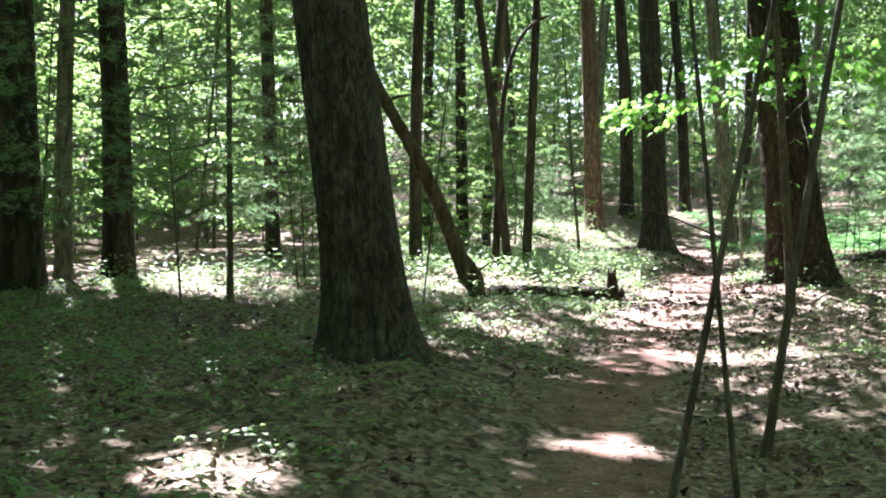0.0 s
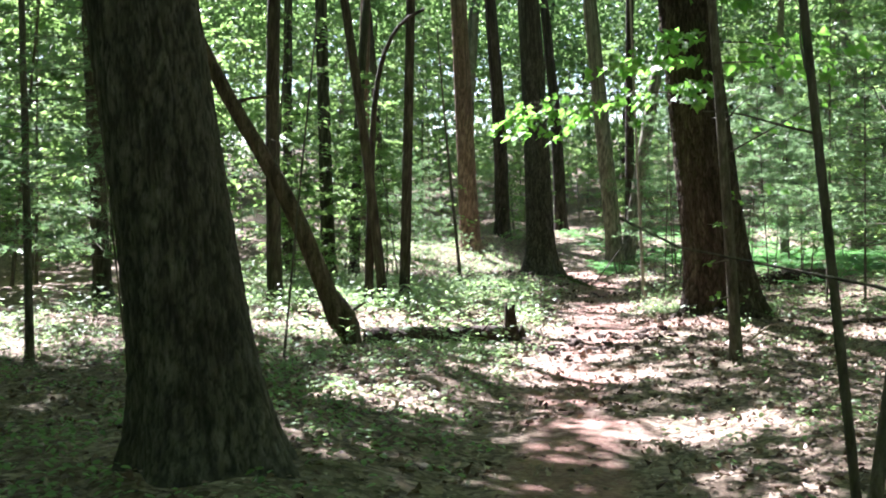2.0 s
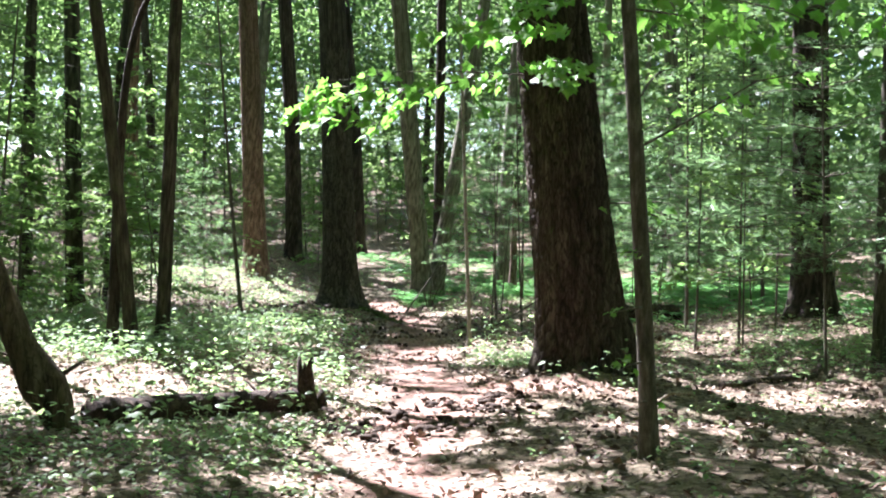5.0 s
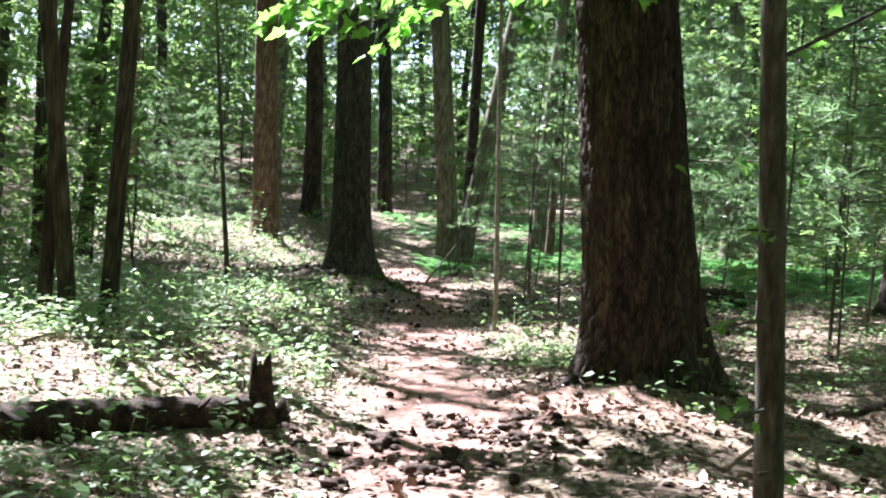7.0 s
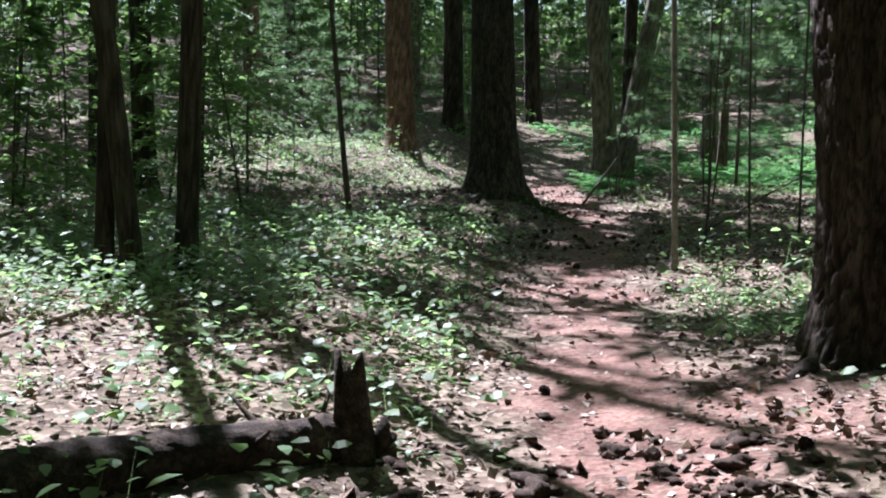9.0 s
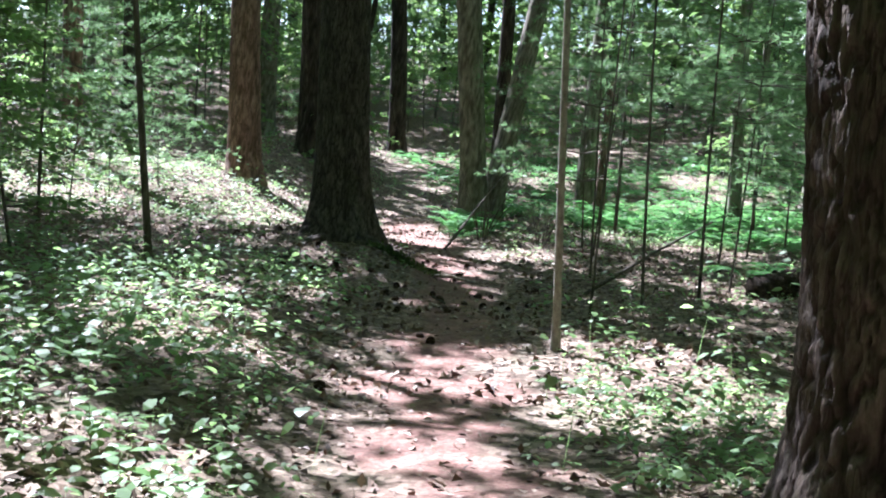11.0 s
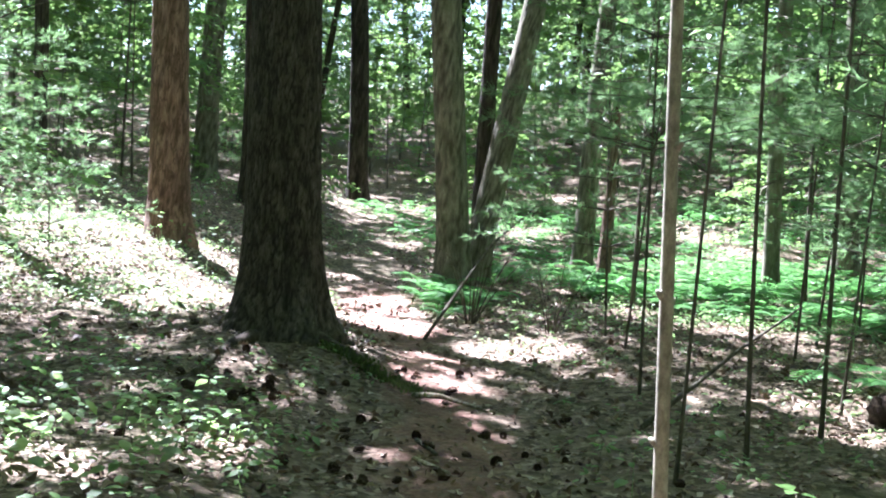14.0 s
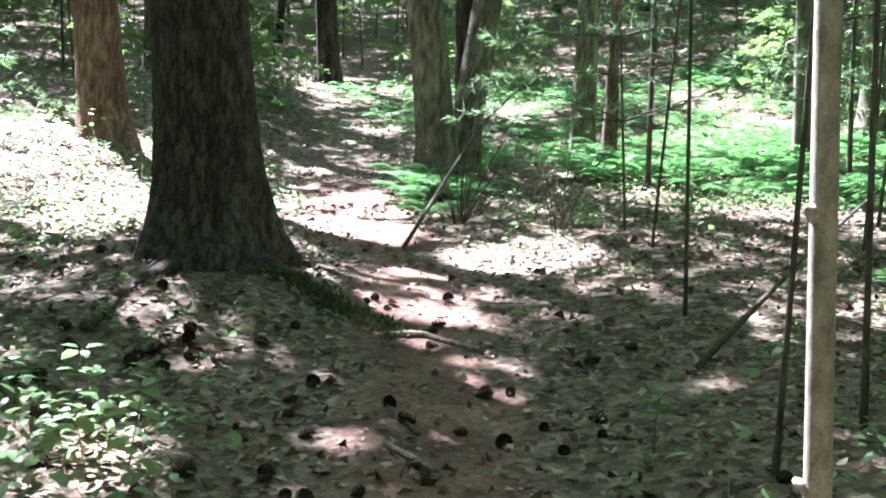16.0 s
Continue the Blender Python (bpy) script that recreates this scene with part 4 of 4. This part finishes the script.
lying("stick", "bare stick leaning at a pine's foot", "stick", [(5.43, 26.46), (5.9, 27.6)], [0.035, 0.02], BARK_THIN, 7, group="sticks")
lying("stick", "dry stick lying over pine needles", "stick", [(5.3, 16.0), (6.1, 15.9)], [0.012, 0.007], TWIG, 6, group="sticks")
lying("stick", "bleached curved branch beside a slim sapling", "stick", [(5.6, 15.6), (5.85, 15.55, 0.30), (6.05, 15.5, 0.30), (6.0, 15.3)], [0.014, 0.010], TWIG, 6, group="sticks")
lying("stick", "fallen thin branch among dark saplings", "stick", [(8.2, 25.4), (9.3, 26.1, 0.45), (10.2, 26.6, 0.75)], [0.018, 0.008], BARK_THIN, 6, group="sticks")
lying("stick", "bare thin branch leaning up through brush", "stick", [(7.9, 29.2), (9.0, 30.4, 0.95), (10.2, 31.8, 1.45)], [0.02, 0.008], BARK_THIN, 6, group="sticks")
lying("stick", "pale dry stick in leaf litter", "stick", [(1.4, 19.0), (2.0, 20.2)], [0.02, 0.012], TWIG, 6, group="sticks")
lying("fallen_branch", "fallen branch lying in shaded undergrowth", "branch", [(7.2, 16.9), (8.6, 17.4), (9.6, 18.6)], [0.05, 0.03], WOOD_LOG, 9)
lying("fallen_log", "short dark rotten log in shaded litter", "log", [(9.95, 25.2), (10.6, 25.35), (11.6, 25.3)], [0.15, 0.2, 0.2], WOOD_LOG, 24, 0.08, 0.5)


def bare_shrub(x, y, count, h, seed):
    g = random.Random(seed)
    t = thing("bare_shrub", x, y, gz1(x, y), "leafless twiggy shrub fanning up beside the trail", "shrub")
    for _ in range(count):
        a, sp, hh = g.uniform(0, 6.28), g.uniform(0.1, 0.75), h * g.uniform(0.5, 1.0)
        u = np.linspace(0, 1, 7)
        line_ = np.stack([math.cos(a) * (0.04 + sp * hh * u ** 1.3), math.sin(a) * (0.04 + sp * hh * u ** 1.3), -0.03 + hh * u], 1)
        stem = part("stem", np_mesh("stem", [tube(line_, 0.008 - 0.006 * u, 5, 0.05)], BARK_THIN, True), t)
        b = line_[4]
        p, rr = limb(b, a + g.uniform(-1, 1), 0.3 * hh, 0.004, 0.7)
        part("twig", np_mesh("twig", [tube(p, rr, 4)], BARK_THIN, True), stem)


bare_shrub(8.65, 30.0, 12, 1.15, 4)
bare_shrub(9.2, 29.2, 7, 0.9, 5)
snag = tall_tree("broken_snag", "short orange-barked broken snag among ferns", 12.3, 34.4, 0.11, 2.6, (0.02, 0), (0, 0), 0.3, BARK_RED, 88, 20, 20, 0.01, 0, False, category="dead tree")
for dx, hh in ((0.03, 2.9), (-0.04, 2.75)):
    part("splinter", np_mesh("splinter", [tube([(dx, 0, 2.4), (dx, 0, hh)], [0.05, 0.01], 6)], WOOD_DEAD, True), snag)

# ---- crumbling chunks of wood and earth where the trail steps up ----


def chunk_mesh(seed):
    bm = bmesh.new()
    bmesh.ops.create_icosphere(bm, subdivisions=3, radius=0.05)
    off = Vector((seed * 3.1, seed * 1.7, 0))
    for v in bm.verts:
        v.co *= 1 + 1.1 * noise.noise(v.co * 22 + off) + 0.5 * noise.noise(v.co * 55 + off)
        v.co.z *= 0.5
    me = bpy.data.meshes.new("wood_chunk")
    for f in bm.faces:
        f.smooth = True
    bm.to_mesh(me)
    bm.free()
    me.materials.append(CONE)
    return me


CHUNKS = [chunk_mesh(k) for k in range(4)]
rk = random.Random(8)
for k in range(105):
    x, y = (rk.uniform(3.2, 5.0), rk.gauss(16.35, 0.42)) if k < 95 else (rk.uniform(2.4, 3.4), rk.uniform(15.5, 17.2))
    sc = rk.uniform(0.3, 0.8) if k % 6 else rk.uniform(0.9, 1.3)
    c = new("wood_chunk", CHUNKS[k % 4])
    c.matrix_world = pose(x, y, gz1(x, y) + 0.012 * sc, 0, 0, rk.uniform(0, 360)) @ Matrix.Scale(sc, 4)
    tagged(c, "dark crumbling chunk of rotten wood on the trail", "wood chunk", "wood chunks")

# ---- pine cones ----


def cone_mesh():
    parts_ = [tube([(0, 0, -0.045), (0, 0, 0), (0, 0, 0.045)], [0.010, 0.016, 0.005], 6)]
    k = 44
    i = np.arange(k)
    z = -0.045 + 0.09 * i / k
    a = i * 2.39996
    r = 0.006 + 0.010 * np.sin(np.pi * (i + 4) / (k + 6))
    p = np.stack([np.cos(a) * r, np.sin(a) * r, z], 1)
    d = np.stack([np.cos(a), np.sin(a), np.full(k, 0.55)], 1)
    parts_.append(blades(p, d, np.tile([0.0, 0, 1], (k, 1)) + d * 0.2, 0.016 + 0.014 * np.sin(np.pi * (i + 3) / (k + 5)), 0.9, 0.1, 0.7))
    return np_mesh("pine_cone", parts_, CONE)


cone_data = cone_mesh()
rc = random.Random(12)
made = 0
while made < 88:
    if made < 55:
        x, y = rc.gauss(6.4, 0.9), rc.gauss(25.4, 1.2)
    elif made < 70:
        x, y = rc.gauss(5.0, 1.0), rc.gauss(16.2, 0.9)
    else:
        x, y = rc.uniform(4, 9), rc.uniform(20, 30)
    if math.hypot(x - 6.2, y - 27.8) < 0.6 or math.hypot(x - 6.05, y - 18.0) < 0.65:
        continue
    sc = rc.uniform(0.5, 0.95)
    c = new("pine_cone", cone_data)
    c.matrix_world = pose(x, y, gz1(x, y) + 0.022 * sc, rc.uniform(70, 110), 0, rc.uniform(0, 360)) @ Matrix.Scale(sc, 4)
    tagged(c, "dark brown open pine cone lying on the forest floor", "pine cone", "pine cones")
    made += 1

# ---- ferns ----


def fern_mesh(seed):
    g = np.random.default_rng(seed)
    P, D, N, S, W = [], [], [], [], []
    stems = []
    for k in range(6):
        hd, ln = k * 1.047 + g.uniform(-0.3, 0.3), g.uniform(0.35, 0.6)
        t = np.linspace(0.15, 1, 15)
        c, s_ = math.cos(hd), math.sin(hd)
        rib = np.stack([c * ln * t, s_ * ln * t, ln * (g.uniform(1.1, 1.7) * t - 0.95 * t * t)], 1)
        stems.append(tube(np.concatenate([[[0, 0, 0]], rib[::2]]), np.linspace(0.004, 0.001, 1 + len(rib[::2])), 3))
        for sgn in (-1, 1):
            P.append(rib)
            D.append(np.stack([-s_ * sgn + 0.45 * c + 0 * t, c * sgn + 0.45 * s_ + 0 * t, -0.15 + 0 * t], 1))
            N.append(np.tile([0.0, 0, 1], (15, 1)))
            S.append(0.17 * np.sin(np.pi * (0.15 + 0.85 * (1 - t)) ** 0.8) * ln / 0.5 + 0.015)
    P, D, N, S = map(np.concatenate, (P, D, N, S))
    return np_mesh("fern", stems + [blades(P, D, N, S, 0.28, 0.03)], FERN)


FERNS = [fern_mesh(1), fern_mesh(2), fern_mesh(3)]
rf = random.Random(3)
made = 0
while made < 270:
    if made < 225:
        x, y = rf.uniform(10.4, 17), rf.uniform(27.5, 36)
    elif made < 245:
        x, y = rf.gauss(8.9, 0.5), rf.gauss(32.6, 0.6)
    else:
        x, y = rf.uniform(10.5, 15), rf.uniform(23.5, 27)
    if float(trail_off(x, y)) < 0.6 or (made < 225 and x < 10.7 + 0.37 * (33.7 - y)):
        continue
    f = new("fern", rf.choice(FERNS))
    f.matrix_world = pose(x, y, gz1(x, y) - 0.01, 0, 0, rf.uniform(0, 360)) @ Matrix.Scale(rf.uniform(0.45, 0.9), 4)
    tagged(f, "bright green fern with arching fronds", "fern", "ferns")
    made += 1

# the fern bed goes on behind, too thick to count
g = np.random.default_rng(31)
m = 2600
x, y = g.uniform(10.6, 25, m), g.uniform(24, 43, m)
k = (x > 11.0 + 0.37 * (33.7 - y)) & (0.55 + 0.6 * vnoise(x, y, 1.3, 91) > g.uniform(0, 1, m)) & (x < 13.5 + 0.5 * (y - 24) + 2)
x, y = x[k], y[k]
m = len(x)
P, D, N, S = [], [], [], []
for q in range(5):
    a, ln, up = q * 1.257 + g.uniform(0, 6.28, m), g.uniform(0.22, 0.42, m), g.uniform(1.0, 1.6, m)
    for t in np.linspace(0.2, 1.0, 8):
        c, s_ = np.cos(a), np.sin(a)
        rib = np.stack([x + c * ln * t, y + s_ * ln * t, gz(x, y) + ln * (up * t - 0.9 * t * t)], 1)
        for sgn in (-1, 1):
            P.append(rib)
            D.append(np.stack([-s_ * sgn + 0.45 * c, c * sgn + 0.45 * s_, np.full(m, -0.25)], 1))
            N.append(np.stack([g.normal(0, 0.25, m), g.normal(0, 0.25, m), np.ones(m)], 1))
            S.append(0.12 * math.sin(math.pi * (0.15 + 0.85 * (1 - t)) ** 0.8) * ln / 0.45 + 0.02)
P, D, N, S = map(np.concatenate, (P, D, N, S))
tagged(new("fern_bed", np_mesh("fern_bed", [blades(P, D, N, S, 0.33, 0.05)], FERN)), "bright green fern bed covering the hollow", "ferns", kind="stuff")

# ---- broad-leaved seedlings beside the trail ----


def seedling(seed, h, leaf):
    global rng
    rng = np.random.default_rng(seed)
    t = thing("seedling", 0, 0, -40, "small green seedling with a few broad flat leaves", "seedling", "seedlings")
    p, rr = limb((0, 0, -0.02), rng.uniform(0, 6), h * 0.25, 0.004, 4.0, 0)
    part("stem", np_mesh("stem", [tube(p, rr, 4)], BARK_THIN, True), t)
    for k in range(7):
        f = 1.0 - 0.5 * (k // 3) / 2
        a = k * 2.2 + rng.uniform(-0.4, 0.4)
        base = np.array([[np.interp(f, np.linspace(0, 1, 6), p[:, i]) for i in range(3)]])
        d = np.array([[math.cos(a), math.sin(a), rng.uniform(-0.25, 0.25)]])
        v, fc = ovals(base + d * 0.02, d, np.array([[0.0, 0, 1]]), leaf * rng.uniform(0.6, 1.1), 0.6)
        part("leaf", np_mesh("leaf", [(v, fc)], LEAF), t)
    return t


SEEDS = [seedling(201, 0.28, 0.13), seedling(202, 0.42, 0.15), seedling(203, 0.2, 0.11)]
rs = random.Random(21)
spots = [(5.11, 25.09), (5.34, 24.8), (5.48, 24.7), (4.55, 25.5), (5.3, 25.2), (4.9, 24.6), (3.9, 24.0), (3.2, 20.6), (4.0, 20.9), (4.5, 21.4), (2.7, 19.6), (3.6, 19.0), (6.6, 21.2), (7.1, 20.8), (6.9, 22.0), (7.6, 21.5), (2.2, 17.3), (0.8, 15.2),
         (1.6, 14.4), (2.0, 13.6), (0.4, 13.2), (7.4, 24.4), (5.6, 30.2), (4.8, 30.8), (4.2, 29.8), (7.7, 32.0), (2.4, 15.1)]
for x, y in spots + [(rs.uniform(0.5, 4.2), rs.uniform(18, 25)) for _ in range(30)] + [(rs.uniform(7, 10), rs.uniform(18.6, 23)) for _ in range(14)]:
    if abs(float(trail_off(x, y))) > 0.45:
        copy_thing(rs.choice(SEEDS), pose(x, y, gz1(x, y), 0, 0, rs.uniform(0, 360)) @ Matrix.Scale(rs.uniform(0.5, 0.95), 4))
for proto in SEEDS:
    for o in list(proto.children_recursive) + [proto]:
        bpy.data.objects.remove(o)

# roots that run out from the pine at the bend, and the moss on them
rng = np.random.default_rng(91)
for pts in ([(6.45, 27.6), (6.75, 27.15), (6.95, 26.75), (7.05, 26.4)], [(6.0, 27.55), (5.75, 27.2), (5.6, 26.9)], [(6.5, 27.9), (6.95, 27.8), (7.25, 27.6)]):
    q = np.array([(x - tree_d.location.x, y - tree_d.location.y, gz1(x, y) - tree_d.location.z + 0.02 - 0.07 * i / (len(pts) - 1)) for i, (x, y) in enumerate(pts)])
    u = np.linspace(0, len(q) - 1, 12)
    q = np.stack([np.interp(u, np.arange(len(q)), q[:, a]) for a in range(3)], 1)
    part("root", np_mesh("root", [tube(q, np.linspace(0.06, 0.02, 12), 10, 0.06)], BARK_PINE, True), tree_d)
for pts in ([(6.0, 17.5), (6.0, 17.25), (5.95, 17.1)], [(6.45, 17.65), (6.8, 17.35), (7.1, 17.1)], [(5.6, 17.75), (5.3, 17.6)]):
    q = np.array([(x - tree_b.location.x, y - tree_b.location.y, gz1(x, y) - tree_b.location.z + 0.03 - 0.09 * i / (len(pts) - 1)) for i, (x, y) in enumerate(pts)])
    u = np.linspace(0, len(q) - 1, 10)
    q = np.stack([np.interp(u, np.arange(len(q)), q[:, a]) for a in range(3)], 1)
    part("root", np_mesh("root", [tube(q, np.linspace(0.055, 0.02, 10), 10, 0.06)], BARK_WARM, True), tree_b)
n = 800
f = rng.uniform(0, 1, n)
x, y = 6.55 + 0.48 * f + rng.normal(0, 0.06, n), 27.35 - 0.85 * f + rng.normal(0, 0.06, n)
pos = np.stack([x, y, gz(x, y) + 0.01 + rng.uniform(0, 0.05, n) * (1 - f)], 1)
tagged(new("moss", np_mesh("moss", [blades(pos, rng.normal(0, 0.5, (n, 3)) + [0, 0, 0.8], rng.normal(0, 1, (n, 3)), rng.uniform(0.02, 0.05, n), 0.5)], MOSS)), "green moss along a pine root", "moss", kind="stuff")

# ---- low herbs, leaf litter and twigs ----
rng = np.random.default_rng(55)


def corridor(n):
    y = np.where(rng.uniform(0, 1, n) < 0.85, rng.uniform(2.5, 36, n), rng.uniform(36, 50, n))
    o = rng.uniform(-7.5, 7.5, n)
    return np.interp(y, TRAIL_Y, TRAIL_X) + o, y, o


def herbs(n, spread_, height, size, lush, name, label):
    x, y, o = corridor(n)
    dens = 0.5 + 0.6 * vnoise(x, y, 1.6, 61) + 0.35 * vnoise(x, y, 0.6, 62)
    dens = dens * np.where(y > 37, 0.6, smooth(np.abs(o), 0.35, 1.2)) * lush(x, y, o)
    for a, c, ra, rb in GAPS:
        if ra * rb > 0.6:
            dens = dens * np.where(((x - a) / ra) ** 2 + ((y - c) / rb) ** 2 < 1, 0.22 if c < 29 else 0.75, 1.0)
    k = rng.uniform(0, 1, n) < dens
    k &= ~((np.abs((y - 16.35) - 0.33 * (x - 1.42)) < 0.25) & (x > 1.3) & (x < 3.4))
    for mx, my, rr in ((-0.15, 9.2, 0.6), (6.1, 18, 0.8), (6.24, 27.85, 0.75)):
        k &= np.hypot(x - mx, y - my) > rr
    x, y = x[k], y[k]
    z = gz(x, y)
    m = len(x)
    hgt = rng.uniform(0.35, 1.0, m) * height
    P, D, N, S, st = [], [], [], [], []
    for q in range(6):
        a = q * 1.05 + rng.uniform(-0.5, 0.5, m) + rng.uniform(0, 6.28, m)
        f = rng.uniform(0.45, 1.0, m)
        rad = rng.uniform(0.1, 1.0, m) * spread_ * 0.4
        P.append(np.stack([x + np.cos(a) * rad, y + np.sin(a) * rad, z + hgt * f], 1))
        D.append(np.stack([np.cos(a), np.sin(a), rng.normal(-0.1, 0.3, m)], 1))
        N.append(np.stack([rng.normal(0, 0.25, m), rng.normal(0, 0.25, m), np.ones(m)], 1))
        S.append(rng.uniform(0.6, 1.3, m) * size)
    stalk = blades(np.stack([x, y, z - 0.01], 1), np.stack([rng.normal(0, 0.15, m), rng.normal(0, 0.15, m), np.ones(m)], 1), rng.normal(0, 1, (m, 3)), hgt * 0.9, 0.009, 0)
    P, D, N, S = map(np.concatenate, (P, D, N, S))
    near = (np.abs(trail_off(P[:, 0], P[:, 1])) < 3.0) & (P[:, 1] < 30)
    tagged(new(name, np_mesh(name, [ovals(P[near], D[near], N[near], S[near], rng.uniform(0.45, 0.75, int(near.sum()))), blades(P[~near], D[~near], N[~near], S[~near], 0.65, 0.06), stalk], HERB)), label, "undergrowth", kind="stuff")


herbs(52000, 0.15, 0.15, 0.048, lambda x, y, o: np.where(o < 0, 1.0, np.where((y > 17.5) & (y < 21) & (o > 0.9), 1.1, 0.55)) * (1 - 0.75 * smooth(y, 20.8, 22.4) * (1 - smooth(y, 28.5, 30)) * (o > -4)) * np.where(y < 10, np.where(o < -1.2, 1.2, 0.3), 1) * np.where((o > 0) & (y > 11.5) & (y < 17.4), 0.18, 1), "low_herbs", "low green woodland herbs growing through leaf litter")
herbs(8000, 0.4, 0.5, 0.08, lambda x, y, o: np.where(o < -0.9, 1.0, np.where(y < 17.6, 0.05, np.where(y < 21, 0.6, 0.25))) * smooth(y, 13, 17) * (1 - 0.7 * smooth(y, 23, 25) * (1 - smooth(y, 28.5, 30))), "tall_herbs", "knee-high green woodland plants and seedlings")
herbs(42000, 0.3, 0.36, 0.07, lambda x, y, o: 1.3 * smooth(-o, 0.6, 1.1) * (1 - smooth(-o, 5.0, 6.0)) * smooth(y, 17.3, 18.3) * (1 - smooth(y, 23.5, 25.5)), "bank_herbs", "dense shin-high green plants covering the bank")

n = 110000
x, y, o = corridor(n)
k = rng.uniform(0, 1, n) < (0.36 + 0.64 * smooth(np.abs(o) + 0.3 * vnoise(x, y, 0.5, 71), 0.2, 0.6)) * np.where((y < 11.5) & (o < 0.4), 0.45, 1)
x, y = x[k], y[k]
n = len(x)
pos = np.stack([x, y, gz(x, y) + rng.uniform(0.0, 0.022, n)], 1)
d = np.stack([rng.normal(0, 1, n), rng.normal(0, 1, n), rng.normal(0.08, 0.22, n)], 1)
nr = np.stack([rng.normal(0, 0.35, n), rng.normal(0, 0.35, n), np.ones(n)], 1)
tagged(new("leaf_litter", np_mesh("leaf_litter", [blades(pos, d, nr, rng.uniform(0.022, 0.062, n), rng.uniform(0.5, 0.95, n), rng.uniform(-0.2, 0.3, (n, 1)))], LITTER)),
       "dry brown fallen leaves strewn over the ground", "leaf litter", kind="stuff")
# crumpled leaves and bark flakes that stand up in heaps
n = 46000
x, y, o = corridor(n)
k = (np.abs(o) < 4.5) & (vnoise(x, y, 0.7, 81) + 0.6 * vnoise(x, y, 0.25, 82) > np.where((y > 11.5) & (y < 17.5) & (o > -0.5), -0.45, np.where(np.abs(o) < 0.4, 0.5, -0.1)))
x, y = x[k], y[k]
n = len(x)
up = rng.uniform(0.0, 0.55, n)
pos = np.stack([x, y, gz(x, y) + rng.uniform(-0.01, 0.012, n)], 1)
d = np.stack([rng.normal(0, 1, n), rng.normal(0, 1, n), up], 1)
nr = np.stack([rng.normal(0, 0.7, n), rng.normal(0, 0.7, n), np.ones(n)], 1)
tagged(new("crumpled_leaves", np_mesh("crumpled_leaves", [blades(pos, d, nr, rng.uniform(0.04, 0.085, n), rng.uniform(0.5, 0.9, n), rng.uniform(-0.45, 0.5, (n, 1)))], LITTER)),
       "curled dead leaves and bark flakes heaped on the ground", "leaf litter", kind="stuff")
n = 17000
x, y, o = corridor(n)
pos = np.stack([x, y, gz(x, y) + rng.uniform(0.004, 0.02, n)], 1)
d = np.stack([rng.normal(0, 1, n), rng.normal(0, 1, n), rng.normal(0, 0.06, n)], 1)
tagged(new("twig_litter", np_mesh("twig_litter", [blades(pos, d, np.tile([0.0, 0, 1], (n, 1)), rng.uniform(0.04, 0.2, n) * rng.uniform(0.5, 1.2, n), 0.035, 0.02)], TWIG)),
       "scattered thin dry twigs and needles on the ground", "twigs", kind="stuff")
